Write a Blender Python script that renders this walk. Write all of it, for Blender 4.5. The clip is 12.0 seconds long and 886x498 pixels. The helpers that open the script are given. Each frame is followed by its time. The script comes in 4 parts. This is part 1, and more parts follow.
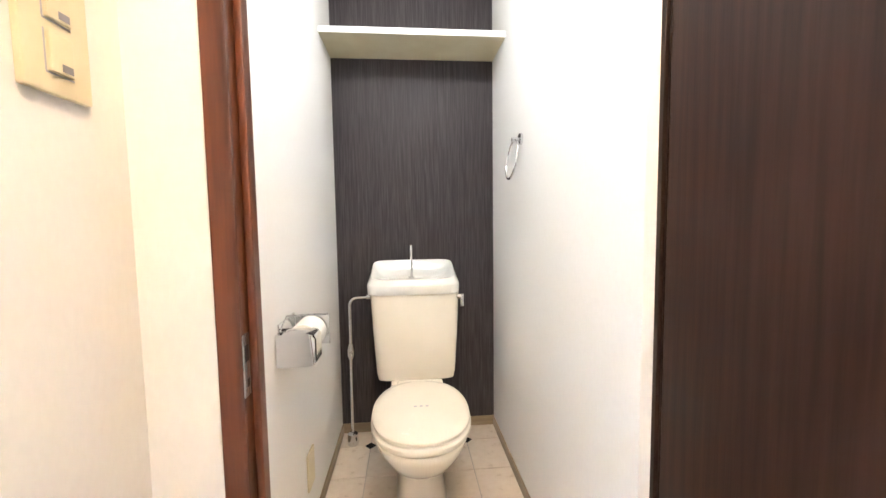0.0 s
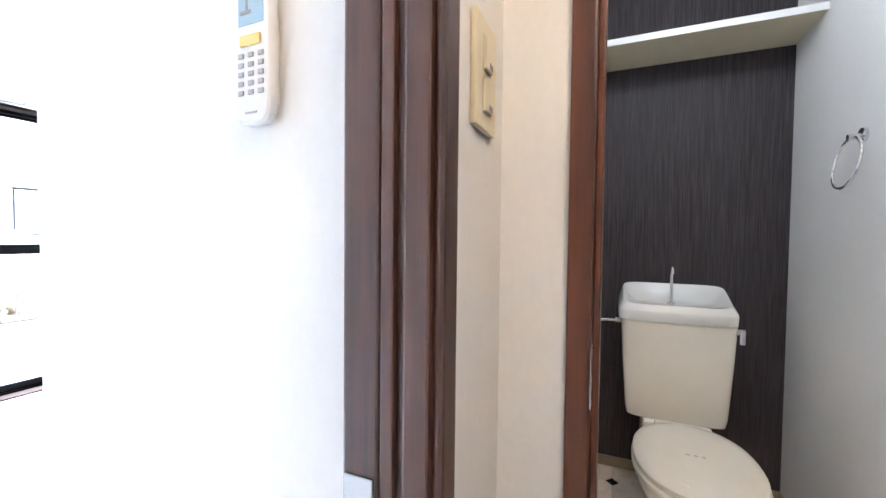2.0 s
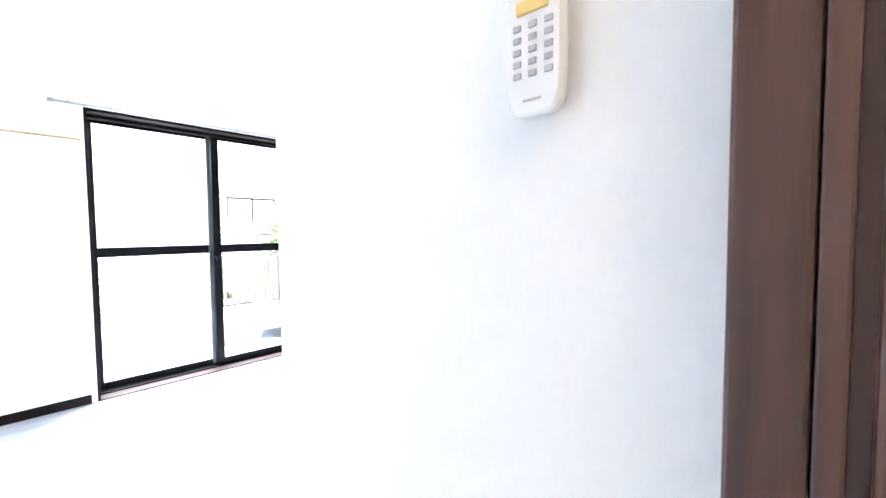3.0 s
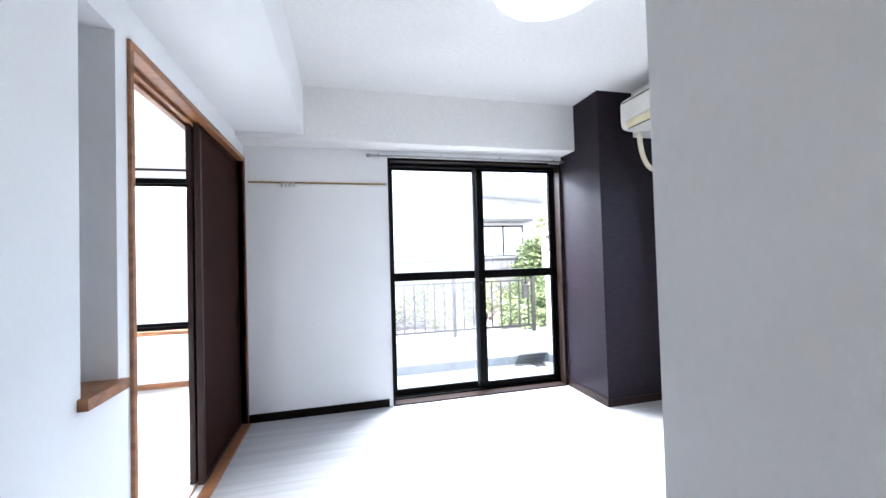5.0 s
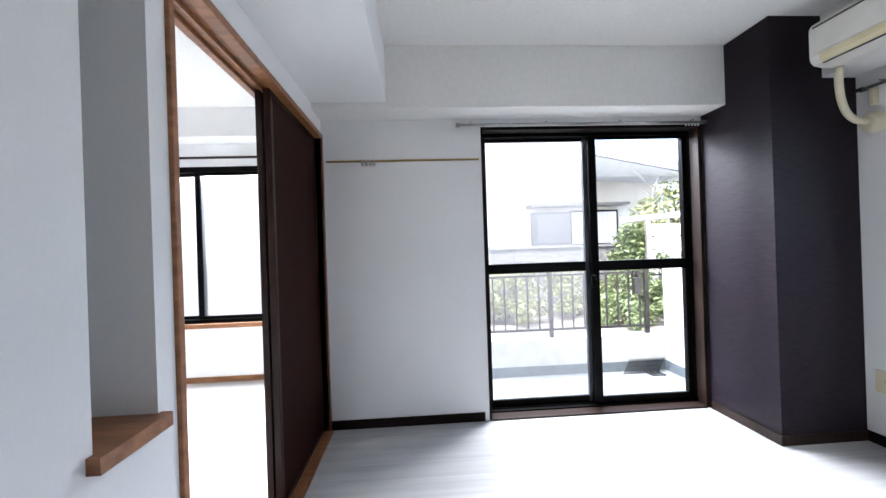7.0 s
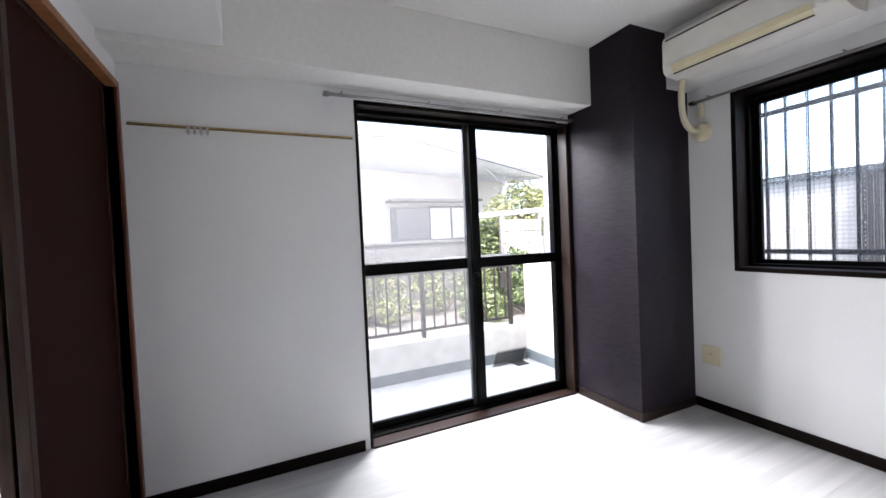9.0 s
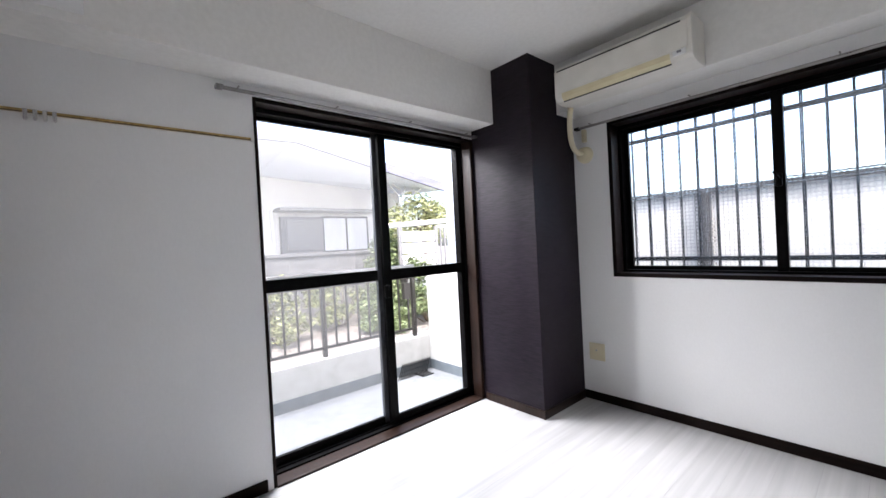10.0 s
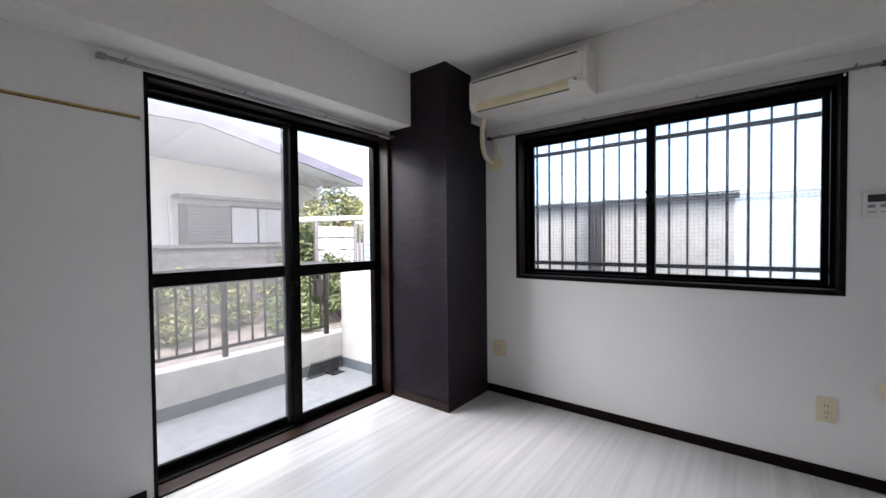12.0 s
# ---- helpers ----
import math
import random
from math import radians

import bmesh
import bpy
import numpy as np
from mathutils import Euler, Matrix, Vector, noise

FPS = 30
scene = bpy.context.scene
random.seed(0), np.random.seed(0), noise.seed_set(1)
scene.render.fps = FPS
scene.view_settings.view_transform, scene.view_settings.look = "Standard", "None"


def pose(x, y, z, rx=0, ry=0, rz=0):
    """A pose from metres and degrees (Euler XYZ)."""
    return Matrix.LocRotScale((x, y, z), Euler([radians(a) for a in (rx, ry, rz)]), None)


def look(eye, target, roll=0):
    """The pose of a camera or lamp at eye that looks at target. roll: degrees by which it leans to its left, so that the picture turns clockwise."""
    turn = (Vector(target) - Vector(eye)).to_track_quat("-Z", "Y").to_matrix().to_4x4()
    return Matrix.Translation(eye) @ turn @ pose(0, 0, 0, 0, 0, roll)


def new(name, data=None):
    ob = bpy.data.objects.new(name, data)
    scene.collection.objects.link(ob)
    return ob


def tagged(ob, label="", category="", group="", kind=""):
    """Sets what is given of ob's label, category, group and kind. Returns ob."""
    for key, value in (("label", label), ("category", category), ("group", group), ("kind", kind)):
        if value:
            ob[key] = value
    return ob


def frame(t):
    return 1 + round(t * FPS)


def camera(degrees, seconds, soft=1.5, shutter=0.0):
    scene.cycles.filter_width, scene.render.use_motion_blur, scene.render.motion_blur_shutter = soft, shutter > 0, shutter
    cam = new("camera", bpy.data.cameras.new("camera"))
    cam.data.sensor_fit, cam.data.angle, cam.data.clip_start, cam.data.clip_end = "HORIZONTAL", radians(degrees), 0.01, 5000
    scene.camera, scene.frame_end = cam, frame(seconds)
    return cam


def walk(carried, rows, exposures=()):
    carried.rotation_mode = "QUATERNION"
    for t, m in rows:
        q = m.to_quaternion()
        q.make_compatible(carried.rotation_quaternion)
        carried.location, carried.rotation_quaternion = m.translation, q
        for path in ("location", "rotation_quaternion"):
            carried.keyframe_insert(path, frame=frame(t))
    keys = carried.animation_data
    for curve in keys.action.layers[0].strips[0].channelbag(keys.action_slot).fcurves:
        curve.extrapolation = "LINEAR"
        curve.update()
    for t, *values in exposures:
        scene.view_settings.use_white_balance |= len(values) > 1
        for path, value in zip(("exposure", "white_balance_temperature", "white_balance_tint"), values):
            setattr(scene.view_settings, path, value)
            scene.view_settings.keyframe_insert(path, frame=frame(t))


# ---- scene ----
cam = camera(96.8, 12.0)
PATH = [
    (0, (-0.281, -0.01, 1.12), (-0.102, 1.977, 0.971), -0.8),
    (0.5, (-0.301, -0.021, 1.119), (-0.289, 1.974, 0.993), -1.0),
    (1, (-0.344, -0.04, 1.121), (-0.661, 1.931, 1.008), -0.9),
    (1.5, (-0.398, -0.046, 1.12), (-1.005, 1.858, 1.029), -0.0),
    (2, (-0.495, -0.044, 1.117), (-1.296, 1.787, 1.057), 0.6),
    (2.5, (-0.6, -0.043, 1.127), (-1.62, 1.675, 1.036), 0.5),
    (3, (-0.7, -0.034, 1.142), (-2.041, 1.447, 1.045), -0.5),
    (3.5, (-0.774, -0.006, 1.154), (-2.387, 1.175, 1.104), 0.0),
    (5.3, (-1.12, -0.032, 1.151), (-3.088, 0.323, 1.18), -1.6),
    (5.5, (-1.159, -0.038, 1.162), (-3.142, 0.226, 1.169), -1.4),
    (6, (-1.299, -0.062, 1.159), (-3.294, 0.078, 1.138), -1.9),
    (6.5, (-1.431, -0.083, 1.155), (-3.43, -0.026, 1.153), -1.7),
    (8.5, (-1.958, -0.19, 1.166), (-3.839, 0.491, 1.144), -2.9),
    (9, (-2.003, -0.19, 1.172), (-3.814, 0.658, 1.121), -2.6),
    (9.5, (-2.093, -0.27, 1.187), (-3.749, 0.85, 1.148), -2.7),
    (10, (-2.112, -0.273, 1.181), (-3.622, 1.037, 1.159), -3.0),
    (10.5, (-2.087, -0.262, 1.178), (-3.516, 1.136, 1.13), -2.7),
    (11, (-2.06, -0.267, 1.174), (-3.408, 1.21, 1.134), -1.5),
    (11.5, (-2.05, -0.282, 1.186), (-3.326, 1.257, 1.155), -1.0),
    (12, (-2.025, -0.262, 1.187), (-3.253, 1.316, 1.143), -0.6),
]
walk(cam, [(t, look(e, g, r)) for t, e, g, r in PATH],
     exposures=[(0.0, 6.85, 6400, 10), (1.0, 6.5, 5850, 11), (1.5, 6.4, 5750, 11), (2.0, 5.9, 5650, 10), (2.5, 5.65, 5700, 10), (3.0, 5.75, 5650, 10), (3.5, 5.25, 5650, 10), (5.3, 3.88, 5750, 11),
                (6.0, 3.6, 5800, 11), (6.7, 3.4, 5900, 11), (8.3, 3.0, 6200, 13), (9.5, 3.0, 6300, 14), (10.5, 2.6, 6350, 14), (12.0, 2.3, 6400, 14)])

# ---- light ----
world = bpy.data.worlds.new("sky")
scene.world = world
world.use_nodes = True
wn = world.node_tree.nodes
sky = wn.new("ShaderNodeTexSky")
sky.sky_type, sky.sun_disc = "NISHITA", False
sky.sun_elevation, sky.sun_rotation = radians(55), radians(117)
sky.dust_density, sky.air_density = 4.0, 1.0
wn["Background"].inputs["Strength"].default_value = 0.15
world.node_tree.links.new(sky.outputs[0], wn["Background"].inputs["Color"])


def lamp(name, kind, m, energy, colour, **more):
    data = bpy.data.lights.new(name, kind)
    data.energy, data.color = energy, colour
    for key, value in more.items():
        if key == "angle":
            data.angle = value
        if key == "size":
            data.size = value
        if key == "radius":
            data.shadow_soft_size = value
    ob = new(name, data)
    ob.matrix_world = m
    return ob


lamp("sun", "SUN", look((0, 0, 10), (-0.62, 0.3, 10 - 1.0)), 0.8, (1.0, 0.96, 0.9), angle=radians(10))
lamp("toilet_bulb", "POINT", pose(-0.22, 1.0, 2.19), 0.175, (1.0, 0.985, 0.955), radius=0.06)
lamp("hall_bulb", "POINT", pose(-0.05, -0.12, 2.3), 0.45, (1.0, 0.70, 0.43), radius=0.05)



def skylight(name, m, w, h, energy):
    """Daylight of the open sky just outside an opening, above what is seen through it."""
    ob = lamp(name, "AREA", m, energy, (1.0, 0.985, 0.96))
    ob.data.shape, ob.data.size, ob.data.size_y = "RECTANGLE", w, h
    return ob


skylight("skylight_balcony", look((-5.55, 1.05, 2.8), (-3.2, 0.95, 0.6)), 2.0, 0.8, 50)
skylight("skylight_window", look((-2.54, 3.15, 2.75), (-2.6, 1.9, 1.0)), 1.9, 0.7, 9)
skylight("skylight_far_room", look((-6.1, -2.0, 2.5), (-3.0, -0.9, 0.8)), 1.8, 0.9, 55)

# ---- materials ----


def material(name, base, rough=0.6, metal=0.0, spec=0.5):
    m = bpy.data.materials.new(name)
    m.use_nodes = True
    b = m.node_tree.nodes["Principled BSDF"]
    b.inputs["Base Color"].default_value = (*base, 1)
    b.inputs["Roughness"].default_value = rough
    b.inputs["Metallic"].default_value = metal
    b.inputs["Specular IOR Level"].default_value = spec
    return m


def varied(name, dark, light, rough=0.6, scale=(4, 4, 4), detail=6.0, bump=0.0, bump_scale=(300, 300, 300), metal=0.0, spec=0.5, low=0.35, high=0.65, rough_swing=0.08, random_swing=0.0, coarse=0.9):
    """A surface whose colour runs between two tones along a stretched noise, with broad unevenness and a fine relief."""
    m = material(name, light, rough, metal, spec)
    t = m.node_tree
    n, l = t.nodes, t.links
    b = n["Principled BSDF"]
    co = n.new("ShaderNodeTexCoord")
    mp = n.new("ShaderNodeMapping")
    mp.inputs["Scale"].default_value = scale
    l.new(co.outputs["Object"], mp.inputs["Vector"])
    if random_swing:
        own = n.new("ShaderNodeObjectInfo")
        far = n.new("ShaderNodeVectorMath")
        far.operation = "MULTIPLY"
        far.inputs[1].default_value = (37.0, 53.0, 71.0)
        l.new(own.outputs["Random"], far.inputs[0])
        l.new(far.outputs[0], mp.inputs["Location"])
    no = n.new("ShaderNodeTexNoise")
    no.inputs["Scale"].default_value, no.inputs["Detail"].default_value = 1.0, detail
    l.new(mp.outputs[0], no.inputs["Vector"])
    ramp = n.new("ShaderNodeValToRGB")
    ramp.color_ramp.elements[0].position, ramp.color_ramp.elements[1].position = low, high
    ramp.color_ramp.elements[0].color, ramp.color_ramp.elements[1].color = (*dark, 1), (*light, 1)
    l.new(no.outputs["Fac"], ramp.inputs[0])
    big = n.new("ShaderNodeTexNoise")
    big.inputs["Scale"].default_value, big.inputs["Detail"].default_value = 1.7, 3.0
    l.new(co.outputs["Object"], big.inputs["Vector"])
    mr = n.new("ShaderNodeMapRange")
    mr.inputs["From Min"].default_value, mr.inputs["From Max"].default_value = 0.3, 0.7
    mr.inputs["To Min"].default_value, mr.inputs["To Max"].default_value = coarse, 1.0
    l.new(big.outputs["Fac"], mr.inputs["Value"])
    mix = n.new("ShaderNodeMix")
    mix.data_type, mix.blend_type = "RGBA", "MULTIPLY"
    mix.inputs["Factor"].default_value = 1.0
    l.new(ramp.outputs[0], mix.inputs["A"])
    l.new(mr.outputs[0], mix.inputs["B"])
    out = mix.outputs["Result"]
    if random_swing:
        info = n.new("ShaderNodeObjectInfo")
        rr = n.new("ShaderNodeMapRange")
        rr.inputs["To Min"].default_value, rr.inputs["To Max"].default_value = 1 - random_swing, 1.0
        l.new(info.outputs["Random"], rr.inputs["Value"])
        mix2 = n.new("ShaderNodeMix")
        mix2.data_type, mix2.blend_type = "RGBA", "MULTIPLY"
        mix2.inputs["Factor"].default_value = 1.0
        l.new(out, mix2.inputs["A"])
        l.new(rr.outputs[0], mix2.inputs["B"])
        out = mix2.outputs["Result"]
    l.new(out, b.inputs["Base Color"])
    rg = n.new("ShaderNodeMapRange")
    rg.inputs["To Min"].default_value, rg.inputs["To Max"].default_value = max(0.02, rough - rough_swing), min(1.0, rough + rough_swing)
    l.new(no.outputs["Fac"], rg.inputs["Value"])
    l.new(rg.outputs[0], b.inputs["Roughness"])
    if bump:
        mp2 = n.new("ShaderNodeMapping")
        mp2.inputs["Scale"].default_value = bump_scale
        l.new(co.outputs["Object"], mp2.inputs["Vector"])
        fine = n.new("ShaderNodeTexNoise")
        fine.inputs["Scale"].default_value, fine.inputs["Detail"].default_value = 1.0, 3.0
        l.new(mp2.outputs[0], fine.inputs["Vector"])
        bp = n.new("ShaderNodeBump")
        bp.inputs["Strength"].default_value, bp.inputs["Distance"].default_value = bump, 0.002
        l.new(fine.outputs["Fac"], bp.inputs["Height"])
        l.new(bp.outputs[0], b.inputs["Normal"])
    return m


def pane_glass(name, tint=(1, 1, 1), gloss=1.0):
    """Clear float glass: see-through, with a mirror-like sheen that grows at a slant."""
    m = bpy.data.materials.new(name)
    m.use_nodes = True
    n, l = m.node_tree.nodes, m.node_tree.links
    n.remove(n["Principled BSDF"])
    clear, shine, face, mix = n.new("ShaderNodeBsdfTransparent"), n.new("ShaderNodeBsdfGlossy"), n.new("ShaderNodeLayerWeight"), n.new("ShaderNodeMixShader")
    clear.inputs["Color"].default_value = (*tint, 1)
    shine.inputs["Roughness"].default_value = 0.02
    face.inputs["Blend"].default_value = 0.5
    steep, ramp = n.new("ShaderNodeMath"), n.new("ShaderNodeMapRange")
    steep.operation = "POWER"
    steep.inputs[1].default_value = 4.0
    l.new(face.outputs["Facing"], steep.inputs[0])
    l.new(steep.outputs[0], ramp.inputs["Value"])
    ramp.inputs["To Min"].default_value, ramp.inputs["To Max"].default_value = 0.02 * gloss, 0.5 * gloss
    l.new(ramp.outputs[0], mix.inputs[0])
    l.new(clear.outputs[0], mix.inputs[1])
    l.new(shine.outputs[0], mix.inputs[2])
    l.new(mix.outputs[0], n["Material Output"].inputs["Surface"])
    return m


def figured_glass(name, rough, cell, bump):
    """Obscured glass with a small pressed pattern whose ridge shading is put into the colour."""
    m = bpy.data.materials.new(name)
    m.use_nodes = True
    n, l = m.node_tree.nodes, m.node_tree.links
    n.remove(n["Principled BSDF"])
    ref, tr, mix = n.new("ShaderNodeBsdfRefraction"), n.new("ShaderNodeBsdfTranslucent"), n.new("ShaderNodeMixShader")
    ref.inputs["Roughness"].default_value, ref.inputs["IOR"].default_value = rough, 1.15
    tr.inputs["Color"].default_value = (0.9, 0.95, 1.0, 1)
    mix.inputs[0].default_value = 0.025
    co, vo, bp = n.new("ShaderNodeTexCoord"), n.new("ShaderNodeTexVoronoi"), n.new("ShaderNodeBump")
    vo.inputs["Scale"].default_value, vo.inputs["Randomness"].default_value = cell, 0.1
    bp.inputs["Strength"].default_value, bp.inputs["Distance"].default_value = bump, 0.011
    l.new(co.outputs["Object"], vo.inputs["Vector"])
    l.new(vo.outputs["Distance"], bp.inputs["Height"])
    # cell edges tinted darker to stand in for light bent away by the relief
    ridge_shade = n.new("ShaderNodeValToRGB")
    ridge_shade.color_ramp.elements[0].position, ridge_shade.color_ramp.elements[1].position = 0.25, 0.62
    ridge_shade.color_ramp.elements[0].color, ridge_shade.color_ramp.elements[1].color = (1, 1, 1, 1), (0.87, 0.89, 0.9, 1)
    l.new(vo.outputs["Distance"], ridge_shade.inputs[0])
    l.new(ridge_shade.outputs[0], ref.inputs["Color"])
    l.new(bp.outputs[0], ref.inputs["Normal"])
    l.new(ref.outputs[0], mix.inputs[1])
    l.new(tr.outputs[0], mix.inputs[2])
    l.new(mix.outputs[0], n["Material Output"].inputs["Surface"])
    return m


PAPER = varied("white wallpaper", (0.802, 0.802, 0.797), (0.82, 0.82, 0.815), 0.75, (120, 120, 60), bump=0.07, bump_scale=(500, 500, 260), coarse=0.97, spec=0.25)
CEIL = varied("ceiling and tinted beam paper", (0.78, 0.772, 0.745), (0.82, 0.812, 0.785), 0.85, (40, 40, 40), bump=0.2, coarse=0.97, spec=0.2)
ACCENT = varied("aubergine wallpaper", (0.0125, 0.0093, 0.0135), (0.026, 0.0195, 0.028), 0.42, (14, 14, 260), bump=0.4, bump_scale=(50, 50, 600), coarse=0.85, spec=0.15)
STRIPE = varied("dark striped wallpaper", (0.034, 0.028, 0.031), (0.073, 0.062, 0.067), 0.5, (330, 330, 7), bump=0.3, bump_scale=(500, 500, 20), coarse=0.9, low=0.38, high=0.68, spec=0.25)
FLOOR = varied("white oak vinyl", (0.43, 0.426, 0.42), (0.565, 0.562, 0.558), 0.26, (24, 0.8, 24), bump=0.05, bump_scale=(200, 9, 200), coarse=0.95, random_swing=0.012, rough_swing=0.02, low=0.25, high=0.75)
FLOOR_GAP = material("floor joint", (0.56, 0.555, 0.55), 0.5)
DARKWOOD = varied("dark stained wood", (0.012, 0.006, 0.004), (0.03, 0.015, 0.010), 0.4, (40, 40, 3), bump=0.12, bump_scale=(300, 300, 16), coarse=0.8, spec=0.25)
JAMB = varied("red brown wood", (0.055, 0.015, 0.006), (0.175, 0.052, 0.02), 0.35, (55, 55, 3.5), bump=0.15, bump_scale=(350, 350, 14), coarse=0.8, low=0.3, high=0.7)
HALLWOOD = varied("brown oak veneer", (0.046, 0.019, 0.012), (0.1, 0.044, 0.03), 0.33, (60, 60, 3), bump=0.1, bump_scale=(350, 350, 14), coarse=0.85, spec=0.6)
BASEWOOD = varied("dark baseboard", (0.006, 0.0035, 0.003), (0.012, 0.007, 0.006), 0.45, (4, 4, 60), coarse=0.85, spec=0.08)
PANEL = varied("dark walnut laminate", (0.017, 0.007, 0.005), (0.036, 0.015, 0.010), 0.36, (70, 70, 3), bump=0.08, bump_scale=(300, 300, 12), coarse=0.85, spec=0.2)
SLIDE = varied("brown fusuma cloth", (0.019, 0.006, 0.0045), (0.027, 0.009, 0.007), 0.5, (200, 200, 200), bump=0.1, coarse=0.9, spec=0.03)
ORANGE = varied("orange cedar wood", (0.22, 0.085, 0.03), (0.36, 0.16, 0.065), 0.42, (40, 5, 40), bump=0.1, bump_scale=(200, 30, 200), coarse=0.85)
# sash metal with its reflected daylight put into a greyer colour
LITALU = varied("sheen-tinted black aluminium", (0.05, 0.053, 0.06), (0.085, 0.09, 0.1), 0.35, (20, 20, 6), coarse=0.85, spec=0.4)
BLACKALU = varied("black anodised aluminium", (0.002, 0.002, 0.0022), (0.004, 0.004, 0.0042), 0.35, (30, 30, 30), coarse=0.9, spec=0.06)
CHROME = material("chrome", (0.75, 0.75, 0.76), 0.12, 1.0)
STEEL = varied("brushed steel", (0.45, 0.45, 0.46), (0.6, 0.6, 0.6), 0.28, (8, 300, 8), metal=1.0)
RAILALU = varied("silver aluminium", (0.26, 0.25, 0.24), (0.36, 0.35, 0.34), 0.3, (10, 200, 10), metal=1.0)
BRASS = varied("brass trim", (0.35, 0.24, 0.09), (0.5, 0.36, 0.14), 0.35, (10, 60, 10), metal=0.7)
CERAMIC = varied("ivory ceramic", (0.80, 0.76, 0.67), (0.83, 0.79, 0.70), 0.12, (6, 6, 6), coarse=0.98, rough_swing=0.03)
BASIN = varied("white ceramic", (0.80, 0.80, 0.78), (0.83, 0.83, 0.81), 0.12, (6, 6, 6), coarse=0.98, rough_swing=0.03)
SEATP = varied("ivory seat plastic", (0.80, 0.755, 0.66), (0.83, 0.785, 0.69), 0.25, (6, 6, 6), coarse=0.98)
CREAM = varied("cream plastic", (0.70, 0.63, 0.44), (0.74, 0.68, 0.5), 0.35, (12, 12, 12), coarse=0.96)
ACWHITE = varied("warm white plastic", (0.72, 0.70, 0.64), (0.78, 0.76, 0.70), 0.38, (8, 8, 8), coarse=0.96)
ACFLAP = varied("yellowed plastic", (0.66, 0.58, 0.36), (0.72, 0.65, 0.43), 0.4, (8, 8, 8), coarse=0.95)
WHITEP = varied("white plastic", (0.76, 0.76, 0.75), (0.8, 0.8, 0.79), 0.35, (20, 20, 20), coarse=0.97)
SHADE = varied("lit milky shade", (0.78, 0.78, 0.76), (0.82, 0.82, 0.8), 0.4, (20, 20, 20), coarse=0.97)
SHADE.node_tree.nodes["Principled BSDF"].inputs["Emission Color"].default_value = (1.0, 0.98, 0.95, 1)
SHADE.node_tree.nodes["Principled BSDF"].inputs["Emission Strength"].default_value = 0.12
GREYP = material("grey print", (0.25, 0.25, 0.27), 0.5)
PALEPRINT = material("pale grey print", (0.42, 0.42, 0.45), 0.5)
BLUELCD = material("pale blue display", (0.35, 0.5, 0.62), 0.25)
YELLOWP = material("yellow rubber button", (0.75, 0.58, 0.2), 0.45)
BLACKP = material("black plastic", (0.015, 0.015, 0.016), 0.3)
TILE = varied("beige floor tile", (0.70, 0.60, 0.50), (0.75, 0.655, 0.56), 0.3, (30, 30, 30), bump=0.05, coarse=0.93, random_swing=0.05)
GROUT = varied("grey grout", (0.36, 0.33, 0.3), (0.46, 0.43, 0.4), 0.85, (40, 40, 40))
BLACKTILE = varied("black tile", (0.01, 0.01, 0.011), (0.02, 0.02, 0.022), 0.25, (20, 20, 20))
TOILETBASE = varied("tan vinyl baseboard", (0.26, 0.2, 0.13), (0.34, 0.27, 0.18), 0.5, (5, 5, 40))
TISSUE = varied("tissue paper", (0.78, 0.78, 0.76), (0.84, 0.84, 0.82), 0.95, (90, 90, 20), bump=0.3)
GLASS = pane_glass("clear glass")
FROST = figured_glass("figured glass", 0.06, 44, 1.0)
FROST2 = figured_glass("frosted glass", 0.5, 140, 0.3)
CONCRETE = varied("pale painted concrete", (0.50, 0.495, 0.47), (0.58, 0.575, 0.55), 0.8, (9, 9, 9), bump=0.3, bump_scale=(120, 120, 120))
BALCFLOOR = varied("grey waterproof coating", (0.19, 0.20, 0.205), (0.25, 0.262, 0.268), 0.55, (14, 14, 14), bump=0.2, bump_scale=(150, 150, 150))
BALCSTRIP = varied("blue grey coating", (0.12, 0.14, 0.155), (0.16, 0.185, 0.2), 0.5, (14, 14, 14), bump=0.2)
BALCTILE = varied("pale blue grey tile", (0.3, 0.33, 0.37), (0.4, 0.43, 0.47), 0.3, (14, 14, 14), random_swing=0.15)
RAILDARK = varied("dark bronze aluminium", (0.035, 0.032, 0.03), (0.055, 0.05, 0.046), 0.35, (20, 20, 20), metal=0.5)
SOIL = varied("dry soil", (0.15, 0.135, 0.12), (0.27, 0.25, 0.225), 0.95, (16, 16, 16), bump=0.8, bump_scale=(60, 60, 60))
BLOCK = varied("grey concrete block", (0.10, 0.10, 0.10), (0.17, 0.17, 0.165), 0.9, (12, 12, 12), bump=0.4, random_swing=0.12)
STUCCO = varied("cream stucco", (0.62, 0.60, 0.55), (0.72, 0.70, 0.65), 0.9, (30, 30, 30), bump=0.4)
SOFFIT = varied("pale grey soffit board", (0.72, 0.76, 0.82), (0.78, 0.82, 0.88), 0.7, (3, 12, 3))
FASCIA = varied("mauve grey fascia", (0.14, 0.14, 0.18), (0.19, 0.19, 0.24), 0.6, (5, 5, 30))
PALEGREEN = varied("pale blue grey wall", (0.56, 0.62, 0.66), (0.62, 0.68, 0.72), 0.8, (3, 3, 3))
SHUTCASE = varied("dark grey shutter recess", (0.1, 0.1, 0.1), (0.15, 0.15, 0.15), 0.6, (6, 6, 6))
SHUTTER = varied("grey shutter", (0.19, 0.185, 0.18), (0.25, 0.245, 0.24), 0.5, (6, 6, 60), metal=0.2)
WHITEMETAL = varied("white painted metal", (0.68, 0.68, 0.67), (0.76, 0.76, 0.75), 0.45, (9, 9, 9))
